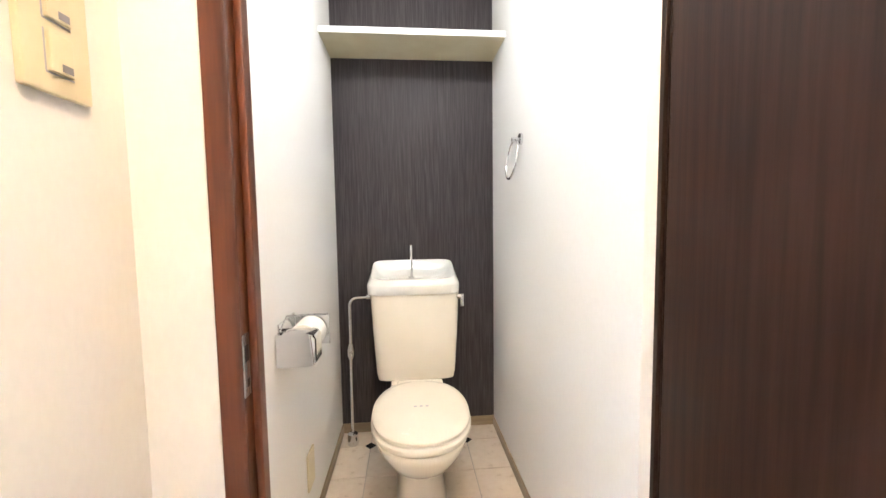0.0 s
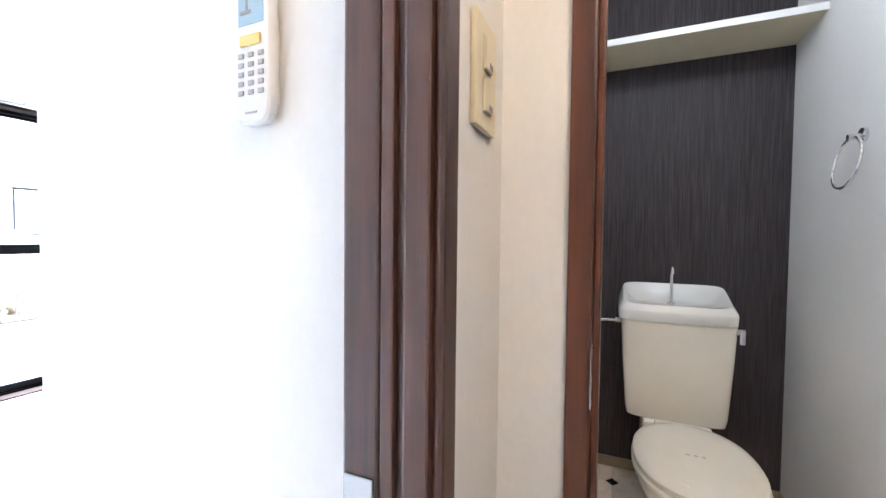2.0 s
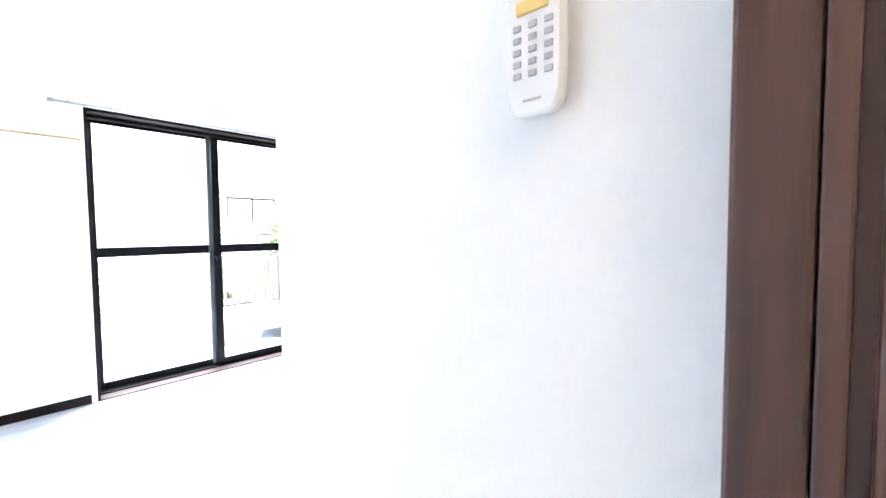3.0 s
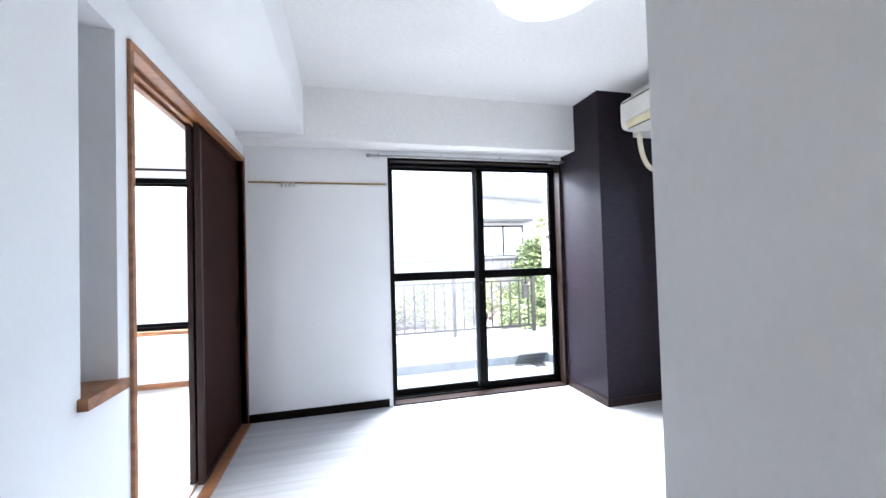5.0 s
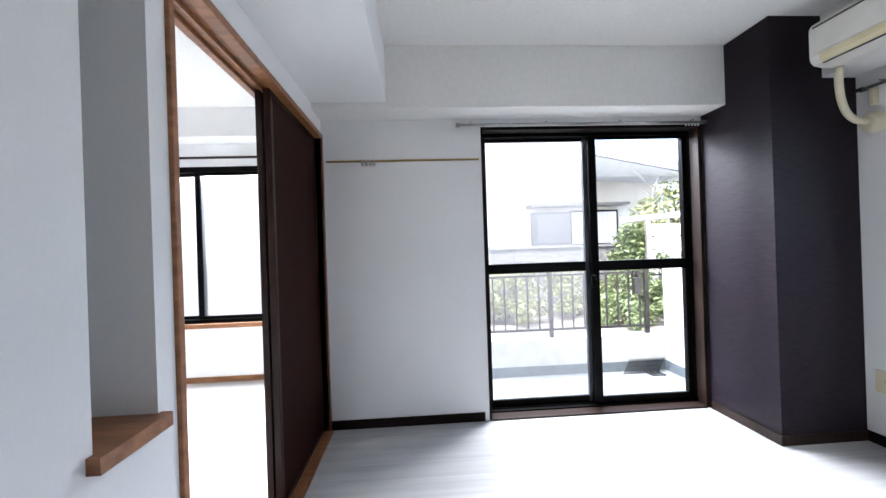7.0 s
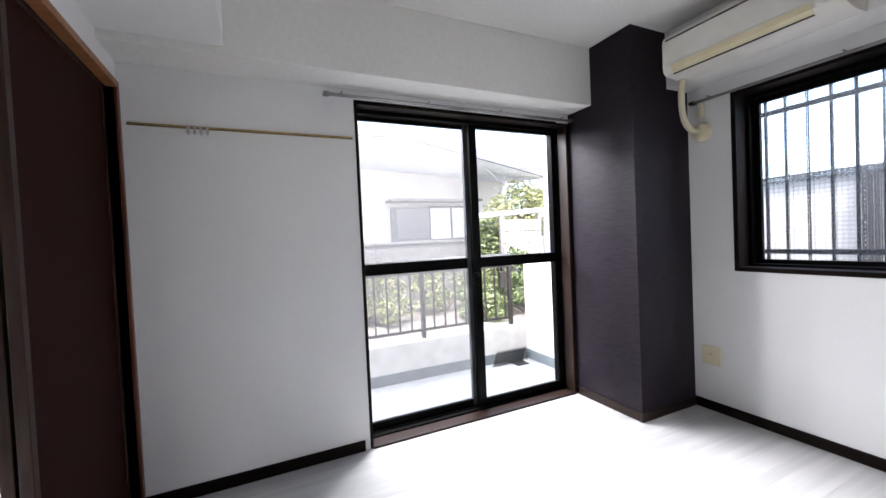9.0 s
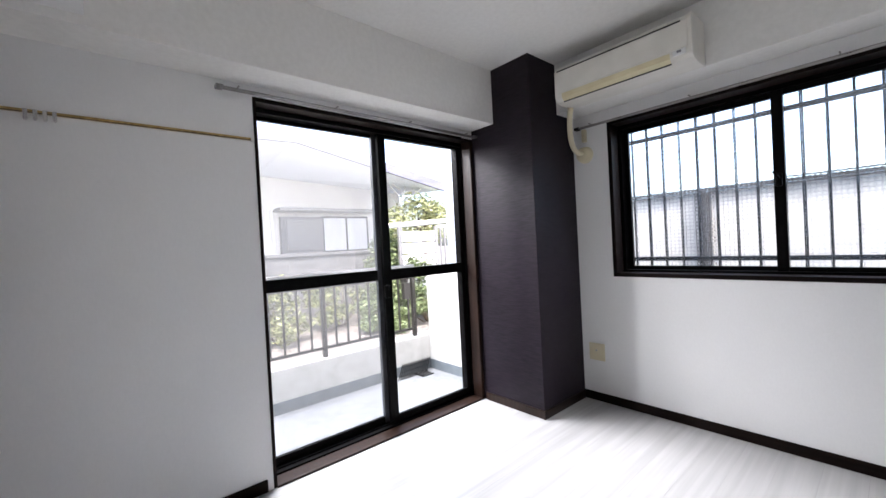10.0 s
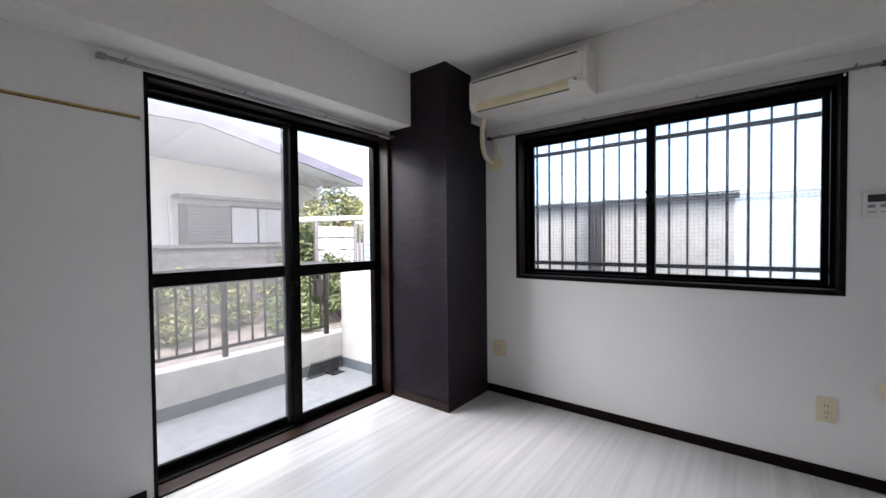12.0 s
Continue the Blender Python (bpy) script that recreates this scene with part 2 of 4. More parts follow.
CURTAIN = varied("white lace curtain", (0.6, 0.6, 0.6), (0.76, 0.76, 0.76), 0.9, (4, 60, 2))
BARK = varied("brown bark", (0.08, 0.06, 0.04), (0.16, 0.12, 0.08), 0.9, (40, 40, 8), bump=0.6)
LEAF = varied("green leaf", (0.07, 0.10, 0.035), (0.16, 0.2, 0.08), 0.5, (9, 9, 9))
LEAFPALE = varied("pale yellow green leaf", (0.32, 0.35, 0.15), (0.52, 0.52, 0.28), 0.5, (7, 7, 7))
LEAFY = varied("yellow green leaf", (0.10, 0.125, 0.045), (0.25, 0.26, 0.115), 0.5, (7, 7, 7))

# ---- mesh helpers ----


def add_box(bm, x0, x1, y0, y1, z0, z1):
    v = [bm.verts.new((x, y, z)) for x in (x0, x1) for y in (y0, y1) for z in (z0, z1)]
    for f in ((0, 1, 3, 2), (4, 6, 7, 5), (0, 4, 5, 1), (2, 3, 7, 6), (0, 2, 6, 4), (1, 5, 7, 3)):
        bm.faces.new([v[i] for i in f])


def add_tube(bm, pts, r, n=10, close=True):
    """A round bar along a line of points."""
    rings = []
    pts = [Vector(p) for p in pts]
    for i, p in enumerate(pts):
        d = (pts[min(i + 1, len(pts) - 1)] - pts[max(i - 1, 0)]).normalized()
        a = d.orthogonal().normalized() if i == 0 else (a - d * a.dot(d)).normalized()
        b = d.cross(a)
        rad = r[i] if isinstance(r, (list, tuple)) else r
        rings.append([bm.verts.new(p + rad * (math.cos(2 * math.pi * k / n) * a + math.sin(2 * math.pi * k / n) * b)) for k in range(n)])
    for q, w in zip(rings, rings[1:]):
        for k in range(n):
            bm.faces.new((q[k], q[(k + 1) % n], w[(k + 1) % n], w[k]))
    if close:
        bm.faces.new(rings[0][::-1])
        bm.faces.new(rings[-1])


def add_loft(bm, rings, top=True, bottom=True):
    made = [[bm.verts.new(p) for p in r] for r in rings]
    n = len(made[0])
    for q, w in zip(made, made[1:]):
        for k in range(n):
            bm.faces.new((q[k], q[(k + 1) % n], w[(k + 1) % n], w[k]))
    if bottom:
        bm.faces.new(made[0][::-1])
    if top:
        bm.faces.new(made[-1])


def oval(cx, cy, z, rx, ry, n=40, power=2.0, egg=0.0):
    """A rounded outline; power over 2 squares it off, egg narrows the far end."""
    out = []
    for k in range(n):
        a = 2 * math.pi * k / n
        c, s_ = math.cos(a), math.sin(a)
        x = math.copysign(abs(c) ** (2 / power), c) * rx
        y = math.copysign(abs(s_) ** (2 / power), s_) * ry
        out.append((cx + x * (1 - egg * y / ry), cy + y, z))
    return out


def part(name, bm, mat, parent=None, label="", bevel=0.0, smooth=False, segments=2):
    bmesh.ops.recalc_face_normals(bm, faces=bm.faces)
    if bevel:
        bmesh.ops.bevel(bm, geom=[e for e in bm.edges if e.is_manifold and e.calc_face_angle(0) > 0.5], offset=bevel, segments=segments, profile=0.6, affect="EDGES")
    me = bpy.data.meshes.new(name)
    bm.to_mesh(me)
    bm.free()
    me.materials.append(mat)
    if smooth:
        me.polygons.foreach_set("use_smooth", [True] * len(me.polygons))
        me.set_sharp_from_angle(angle=radians(40))
    ob = new(name, me)
    if parent is not None:
        ob.parent = parent
        if parent.type == "EMPTY":
            ob.matrix_parent_inverse = Matrix.Translation(parent.location).inverted()
    if label:
        ob["label"] = label
    return ob


def boxes(name, mat, parent, *bs, bevel=0.0, label=""):
    bm = bmesh.new()
    for b in bs:
        add_box(bm, *b)
    return part(name, bm, mat, parent, label, bevel)


def tube(name, mat, parent, pts, r, n=10, label=""):
    bm = bmesh.new()
    add_tube(bm, pts, r, n)
    return part(name, bm, mat, parent, label, smooth=True)


def thing(name, loc, label, category, group=""):
    ob = new(name)
    ob.location = loc
    ob.empty_display_size = 0.1
    return tagged(ob, label, category, group)


def structure(ob, label, category=""):
    return tagged(ob, label, category or ob.name.split("_")[0], kind="structure")


# ---- the plan ----
XG, YS, YW, XP, CE = -4.195, -0.724, 2.39, -3.654, 2.40
YR, XE = 0.305, -1.421
XB, YBN, YBS = -3.972, 2.185, -0.28
GY0, GY1, GZ = 0.328, 1.876, 1.967
WX0, WX1, WZ0, WZ1 = -3.396, -1.66, 0.90, 1.966
SX0, SX1, SZ = -2.622, -4.165, 1.901
TX0, TX1, TY0, TY1 = -0.642, 0.171, 0.65, 2.041
WCX = -0.668          # the switch wall
FARX = -5.35

# living room and entry shell
structure(boxes("wall_west", PAPER, None, (XG - 0.2, XG, YS, GY0, 0, CE), (XG - 0.2, XG, GY0, GY1, GZ, CE), (XG - 0.2, XG, GY1, YW + 0.18, 0, CE)), "white papered wall round the balcony door", "wall")
structure(boxes("wall_north", PAPER, None, (XG, WX0, YW, YW + 0.18, 0, CE), (WX0, WX1, YW, YW + 0.18, 0, WZ0), (WX0, WX1, YW, YW + 0.18, WZ1, CE), (WX1, XE + 0.12, YW, YW + 0.18, 0, CE)), "white papered wall below the barred window", "wall")
structure(boxes("wall_east", PAPER, None, (XE, XE + 0.12, YR + 0.1, YW, 0, CE)), "plain white papered return wall", "wall")
structure(boxes("wall_remote", PAPER, None, (XE, -0.733, YR, YR + 0.1, 0, CE)), "white papered wall that carries the remote", "wall")
NX0, NX1, NZ0, NZ1 = -2.528, -2.345, 0.80, 1.918
structure(boxes("wall_south", PAPER, None, (XG, SX1, YS - 0.13, YS, 0, CE), (SX1, SX0, YS - 0.13, YS, SZ + 0.028, CE), (SX0, NX0, YS - 0.13, YS, 0, CE), (NX0, NX1, YS - 0.13, YS, 0, NZ0 - 0.03),
                (NX0, NX1, YS - 0.13, YS, NZ1, CE), (NX1, 1.1, YS - 0.13, YS, 0, CE), (NX0 - 0.1, NX1 + 0.1, YS - 0.42, YS - 0.32, 0.6, 2.1), (NX0 - 0.1, NX0, YS - 0.32, YS - 0.13, 0.6, 2.1),
                (NX1, NX1 + 0.1, YS - 0.32, YS - 0.13, 0.6, 2.1), (NX0, NX1, YS - 0.32, YS - 0.13, NZ1, NZ1 + 0.1), (NX0, NX1, YS - 0.32, YS - 0.13, 0.7, NZ0 - 0.03)), "white papered wall with a niche and a sliding door", "wall")
structure(boxes("wall_entry", PAPER, None, (1.0, 1.1, YS, YR, 0, CE), (0.27, 1.0, YR, YR + 0.1, 0, CE)), "plain white walls closing the entry", "wall")
structure(boxes("ceiling", CEIL, None, (XG - 0.2, 1.1, YS - 0.13, YW + 0.18, CE, CE + 0.1)), "off-white papered ceiling", "ceiling")
# these two share the walls' paper; warm floor bounce is tinted in through CEIL
structure(boxes("beam_west", CEIL, None, (XG, XB, YS, GY1, 2.02, CE), bevel=0.004), "white papered ceiling beam above the balcony door, warm bounce tinted in", "beam")
structure(boxes("beam_north", CEIL, None, (XP, XE, YBN, YW, 2.05, CE), bevel=0.004), "white papered ceiling beam above the window, warm bounce tinted in", "beam")
structure(boxes("beam_south", PAPER, None, (XB, 1.0, YS, YBS, 2.055, CE), bevel=0.004), "white papered ceiling beam above the sliding door", "beam")
structure(boxes("pillar", ACCENT, None, (XG, XP, GY1, YW, 0, CE), bevel=0.002), "square pillar in dark aubergine wallpaper", "pillar")
floor = structure(boxes("floor", FLOOR_GAP, None, (XG - 0.02, 1.1, YS - 0.04, YW + 0.1, -0.1, -0.004)), "white wood-look vinyl plank floor", "floor")


def skirting(name, mat, label, *bs):
    return structure(boxes(name, mat, None, *bs, bevel=0.003), label, "baseboard")


skirting("baseboard_west", BASEWOOD, "dark brown baseboard", (XG, XG + 0.012, YS, GY0 - 0.03, 0, 0.06))
skirting("baseboard_north", BASEWOOD, "dark brown baseboard", (XP, XE - 0.0, YW - 0.012, YW, 0, 0.06))
skirting("baseboard_pillar", DARKWOOD, "brown baseboard round the pillar", (XG + 0.03, XP + 0.012, GY1 - 0.012, GY1, 0, 0.055), (XP, XP + 0.012, GY1, YW - 0.012, 0, 0.055))
skirting("baseboard_remote", BASEWOOD, "dark brown baseboard", (XE - 0.012, -0.735, YR - 0.012, YR, 0, 0.06), (XE - 0.012, XE, YR, YW - 0.012, 0, 0.06))
skirting("baseboard_south", BASEWOOD, "dark brown baseboard", (SX0 + 0.06, 1.0, YS, YS + 0.012, 0, 0.06))

# toilet shell
structure(boxes("wall_toilet_west", PAPER, None, (WCX, TX0, TY0, TY1, 0, 2.3), (-0.733, WCX, 0.28, TY1, 0, CE)), "white papered toilet room wall with the light switch", "wall")
structure(boxes("wall_toilet_east", PAPER, None, (TX1, 0.27, 0.706, TY1, 0, 2.3), (0.27, 0.38, YR + 0.1, TY1, 0, CE)), "white papered toilet room wall with the towel ring", "wall")
structure(boxes("wall_toilet_front", PAPER, None, (WCX, -0.561, 0.586, TY0, 0, CE), (-0.561, 0.24, 0.586, TY0, 2.03, CE), (0.24, 0.27, 0.586, 0.7, 0, CE), (WCX, 0.27, 0.28, 0.32, 2.06, CE)), "white papered wall round the toilet doorway", "wall")
structure(boxes("wall_toilet_back", STRIPE, None, (-0.733, 0.38, TY1, TY1 + 0.1, 0, 2.4)), "dark vertically striped accent wall behind the toilet", "wall")
structure(boxes("ceiling_toilet", CEIL, None, (-0.733, 0.38, TY0, TY1 + 0.1, 2.3, 2.38)), "white toilet room ceiling", "ceiling")
tfloor = structure(boxes("floor_toilet", GROUT, None, (WCX, 0.27, 0.58, TY1, -0.06, -0.003)), "beige tiled toilet floor with black insets", "floor")
skirting("baseboard_toilet", TOILETBASE, "tan vinyl baseboard", (TX0, TX1, TY1 - 0.01, TY1, 0, 0.05), (TX0, TX0 + 0.008, TY0 + 0.01, TY1 - 0.01, 0, 0.05), (TX1 - 0.008, TX1, 0.708, TY1 - 0.01, 0, 0.05))

# tatami-side room through the sliding door
structure(boxes("wall_far_room", PAPER, None, (FARX - 0.15, FARX, -3.6, -2.75, 0, 2.45), (FARX - 0.15, FARX, -2.75, -1.05, 0, 0.54), (FARX - 0.15, FARX, -2.75, -1.05, 2.0, 2.45), (FARX - 0.15, FARX, -1.05, YS - 0.03, 0, 2.45),
                (FARX, -2.2, -3.6, -3.5, 0, 2.45), (-2.3, -2.2, -3.5, YS - 0.42, 0, 2.45), (FARX, XG - 0.2, YS - 0.13, YS - 0.03, 0, 2.45), (FARX, FARX + 0.25, -3.5, YS - 0.13, 2.2, 2.45)), "cream papered walls of the adjoining room", "wall")
structure(boxes("ceiling_far_room", CEIL, None, (FARX - 0.15, -2.2, -3.6, YS - 0.13, 2.45, 2.55)), "cream ceiling of the adjoining room", "ceiling")
structure(boxes("floor_far_room", FLOOR, None, (FARX, -2.2, -3.6, YS - 0.04, -0.1, 0.0)), "pale floor of the adjoining room", "floor")
skirting("baseboard_far_room", ORANGE, "orange wooden baseboard", (FARX, FARX + 0.015, -3.5, YS - 0.13, 0, 0.05))
trim = structure(boxes("trim_far_room", ORANGE, None, (-3.0, -2.96, -3.5, YS - 0.14, 2.38, 2.45)), "orange wooden ceiling batten", "trim")

# ---- balcony door ----
door_1 = structure(thing("door_1", (XG - 0.1, 1.1, 0), "", ""), "black aluminium sliding balcony door with brown wooden casing", "glass door")
boxes("casing", BASEWOOD, door_1, (XG - 0.085, XG + 0.004, GY0, GY0 + 0.016, 0, GZ), bevel=0.002)
boxes("casing", DARKWOOD, door_1, (XG - 0.085, XG + 0.004, GY1 - 0.03, GY1 - 0.002, 0, GZ), bevel=0.002, label="brown wooden side casing")
boxes("head_casing", BASEWOOD, door_1, (XG - 0.085, XG + 0.004, GY0 + 0.016, GY1 - 0.03, GZ - 0.022, GZ), bevel=0.002)
boxes("sill", DARKWOOD, door_1, (XG - 0.085, XG + 0.012, GY0 + 0.016, GY1 - 0.03, -0.02, 0.012), bevel=0.002, label="worn brown wooden sill")
boxes("outer_frame", BLACKALU, door_1, (XG - 0.2, XG - 0.087, GY0 + 0.002, GY0 + 0.022, 0, GZ), (XG - 0.2, XG - 0.087, GY1 - 0.036, GY1 - 0.002, 0, GZ), (XG - 0.2, XG - 0.087, GY0 + 0.022, GY1 - 0.036, 1.922, GZ), (XG - 0.2, XG - 0.087, GY0 + 0.022, GY1 - 0.036, -0.03, 0.022), bevel=0.002)
boxes("track", BLACKALU, door_1, (XG - 0.125, XG - 0.12, GY0 + 0.024, GY1 - 0.04, 0.022, 0.03), (XG - 0.165, XG - 0.16, GY0 + 0.024, GY1 - 0.04, 0.022, 0.03))


def sash(name, parent, axis, depth, a0, a1, z0, z1, stile_a, stile_b, top, bottom, glass, mid=None, mid_h=0.035, thick=0.028, far_stile=None):
    """A sliding sash: stiles, rails and panes. axis 'y' lies in a west or east wall, 'x' in a north wall."""
    def b(p0, p1, q0, q1, d0=0.0, d1=0.0):
        d0, d1 = depth - thick / 2 + d0, depth + thick / 2 - d1
        return (d0, d1, p0, p1, q0, q1) if axis == "y" else (p0, p1, d0, d1, q0, q1)
    s_ = boxes(name, BLACKALU, parent, b(a0, a0 + stile_a, z0, z1), bevel=0.002)
    boxes("stile", far_stile or BLACKALU, s_, b(a1 - stile_b, a1, z0, z1), bevel=0.002)
    boxes("top_rail", BLACKALU, s_, b(a0 + stile_a, a1 - stile_b, z1 - top, z1, 0.002, 0.002), bevel=0.002)
    boxes("bottom_rail", BLACKALU, s_, b(a0 + stile_a, a1 - stile_b, z0, z0 + bottom, 0.002, 0.002), bevel=0.002)
    spans = [(z0 + bottom, z1 - top)]
    if mid:
        boxes("middle_rail", BLACKALU, s_, b(a0 + stile_a, a1 - stile_b, mid - mid_h, mid + mid_h, 0.002, 0.002), bevel=0.002)
        spans = [(z0 + bottom, mid - mid_h), (mid + mid_h, z1 - top)]
    for q0, q1 in spans:
        g = boxes("pane", glass, s_, b(a0 + stile_a, a1 - stile_b, q0, q1, thick / 2 - 0.002, thick / 2 - 0.002))
        g.visible_shadow = False
    return s_


# the left sash's meeting stile gets its sheen from this greyer colour
sash("sash", door_1, "y", XG - 0.158, 0.354, 1.146, 0.03, 1.922, 0.028, 0.062, 0.02, 0.042, GLASS, mid=1.002, far_stile=LITALU)
sash("sash", door_1, "y", XG - 0.118, 1.108, 1.838, 0.03, 1.922, 0.058, 0.036, 0.02, 0.042, GLASS, mid=1.002)
lock = boxes("crescent_lock", BLACKALU, door_1, (XG - 0.104, XG - 0.079, 1.1, 1.14, 0.855, 0.935), bevel=0.006)
tube("lever", BLACKALU, lock, [(XG - 0.087, 1.121, 0.91), (XG - 0.07, 1.121, 0.915), (XG - 0.065, 1.104, 0.94)], 0.007)
boxes("stopper", RAILALU, door_1, (XG - 0.118, XG - 0.1, 0.47, 0.53, 1.926, 1.942), bevel=0.003, label="small grey buffer on the head")

# insect screen on the outer track
SCREEN = pane_glass("insect screen", (0.85, 0.85, 0.86))
sn, sl = SCREEN.node_tree.nodes, SCREEN.node_tree.links
veil = sn.new("ShaderNodeBsdfTranslucent")
veil.inputs["Color"].default_value = (0.7, 0.7, 0.7, 1)
sm = sn["Mix Shader"]
sl.new(veil.outputs[0], sm.inputs[2])
for lk in list(sm.inputs[0].links):
    sl.remove(lk)
sm.inputs[0].default_value = 0.045
screen = thing("insect_screen", (XG - 0.19, 0.75, 0.05), "grey mesh insect screen in a slim black frame", "insect screen")
boxes("frame", BLACKALU, screen, (XG - 0.215, XG - 0.2, 0.36, 0.38, 0.0, 1.945), (XG - 0.215, XG - 0.2, 1.12, 1.145, 0.0, 1.945), (XG - 0.215, XG - 0.2, 0.38, 1.12, 0.0, 0.04), (XG - 0.215, XG - 0.2, 0.38, 1.12, 1.925, 1.945))
boxes("mesh", SCREEN, screen, (XG - 0.209, XG - 0.208, 0.38, 1.12, 0.04, 1.925)).visible_shadow = False

# ---- barred window ----
window_1 = structure(thing("window_1", (-2.54, YW, WZ0), "", ""), "black sliding window with figured glass in a dark casing", "window")
for nm, b in (("window_frame", (WX0, WX0 + 0.026, YW - 0.006, YW + 0.1, WZ0, WZ1)), ("window_frame", (WX1 - 0.026, WX1, YW - 0.006, YW + 0.1, WZ0, WZ1)),
              ("window_head", (WX0 + 0.026, WX1 - 0.026, YW - 0.006, YW + 0.1, WZ1 - 0.026, WZ1)), ("window_sill", (WX0 + 0.026, WX1 - 0.026, YW - 0.006, YW + 0.1, WZ0, WZ0 + 0.026))):
    boxes(nm, BASEWOOD, window_1, b, bevel=0.003)
boxes("outer_frame", BLACKALU, window_1, (WX0 + 0.002, WX0 + 0.045, YW + 0.1, YW + 0.18, WZ0, WZ1), (WX1 - 0.045, WX1 - 0.002, YW + 0.1, YW + 0.18, WZ0, WZ1), (WX0 + 0.045, WX1 - 0.045, YW + 0.1, YW + 0.18, WZ1 - 0.05, WZ1), (WX0 + 0.045, WX1 - 0.045, YW + 0.1, YW + 0.18, WZ0, WZ0 + 0.04), bevel=0.002)
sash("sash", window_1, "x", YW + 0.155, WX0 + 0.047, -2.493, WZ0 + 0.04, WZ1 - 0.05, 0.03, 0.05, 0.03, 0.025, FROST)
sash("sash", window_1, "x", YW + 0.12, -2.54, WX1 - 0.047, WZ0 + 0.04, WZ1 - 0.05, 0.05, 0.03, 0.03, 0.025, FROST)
wl = boxes("crescent_lock", BLACKALU, window_1, (-2.531, -2.501, YW + 0.085, YW + 0.106, 1.40, 1.47), bevel=0.006)
tube("lever", BLACKALU, wl, [(-2.516, YW + 0.085, 1.44), (-2.516, YW + 0.065, 1.45), (-2.534, YW + 0.06, 1.48)], 0.007)

grille = thing("window_grille", (-2.54, YW + 0.26, WZ0), "dark metal burglar bars outside the window", "window bars")
for z in (1.006, 1.838):
    boxes("crossbar", BLACKALU, grille, (WX0 - 0.05, WX1 + 0.05, YW + 0.24, YW + 0.262, z - 0.014, z + 0.014))
for k in range(-1, 16):
    x = -3.347 + k * 0.1014
    boxes("bar", BLACKALU, grille, (x - 0.007, x + 0.007, YW + 0.262, YW + 0.276, WZ0 - 0.02, WZ1 + 0.04))
for x in (WX0 - 0.04, WX1 + 0.04):
    for z in (0.991, 1.823):
        boxes("bracket", RAILDARK, grille, (x - 0.015, x + 0.015, YW + 0.18, YW + 0.24, z, z + 0.03))

# ---- window of the adjoining room ----
window_2 = structure(thing("window_2", (FARX, -1.9, 0.54), "", ""), "black sliding window with frosted glass and orange wooden sill", "window")
boxes("window_sill", ORANGE, window_2, (FARX - 0.06, FARX + 0.03, -2.75, -1.05, 0.5, 0.54), bevel=0.003)
boxes("window_frame", BLACKALU, window_2, (FARX - 0.13, FARX - 0.03, -2.75, -2.72, 0.54, 2.0), (FARX - 0.13, FARX - 0.03, -1.08, -1.05, 0.54, 2.0), (FARX - 0.13, FARX - 0.03, -2.72, -1.08, 1.95, 2.0), (FARX - 0.13, FARX - 0.03, -2.72, -1.08, 0.54, 0.575), bevel=0.002)
sash("sash", window_2, "y", FARX - 0.06, -2.18, -1.08, 0.575, 1.95, 0.05, 0.03, 0.03, 0.03, FROST2)
sash("sash", window_2, "y", FARX - 0.1, -2.72, -2.13, 0.575, 1.95, 0.03, 0.05, 0.03, 0.03, FROST2)
far_rail = thing("curtain_rail", (FARX + 0.06, -1.9, 2.05), "slim brown curtain rail above the frosted window", "curtain rail")
boxes("rail", DARKWOOD, far_rail, (FARX + 0.04, FARX + 0.055, -2.8, -0.95, 2.055, 2.075))
for y in (-2.6, -1.2):
    boxes("bracket", DARKWOOD, far_rail, (FARX, FARX + 0.04, y, y + 0.02, 2.058, 2.072))

# ---- sliding door to the adjoining room ----
trim_slide = structure(thing("trim_sliding_door", (-3.4, YS, 0), "", ""), "orange-brown wooden casing and track of the sliding door", "door casing")
boxes("post", ORANGE, trim_slide, (SX0, SX0 + 0.024, YS - 0.14, YS + 0.012, 0, SZ + 0.028), bevel=0.003)
boxes("post", JAMB, trim_slide, (XG + 0.001, SX1, YS - 0.14, YS + 0.012, 0, SZ + 0.028), bevel=0.003)
boxes("head", ORANGE, trim_slide, (SX1, SX0, YS - 0.03, YS + 0.012, SZ - 0.002, SZ + 0.028), (SX1, SX0, YS - 0.078, YS - 0.066, SZ - 0.002, SZ + 0.028), (SX1, SX0, YS - 0.14, YS - 0.112, SZ - 0.002, SZ + 0.028), (SX1, SX0, YS - 0.112, YS - 0.03, SZ + 0.016, SZ + 0.028), bevel=0.002)
boxes("threshold", ORANGE, trim_slide, (SX1, SX0, YS - 0.03, YS + 0.03, -0.004, 0.01), (SX1, SX0, YS - 0.14, YS - 0.112, -0.004, 0.008), (SX1, SX0, YS - 0.078, YS - 0.066, -0.004, 0.008), bevel=0.002)
boxes("track", WHITEP, trim_slide, (SX1, SX0, YS - 0.112, YS - 0.078, -0.004, 0.002), (SX1, SX0, YS - 0.066, YS - 0.03, -0.004, 0.002), label="white plastic sliding track")


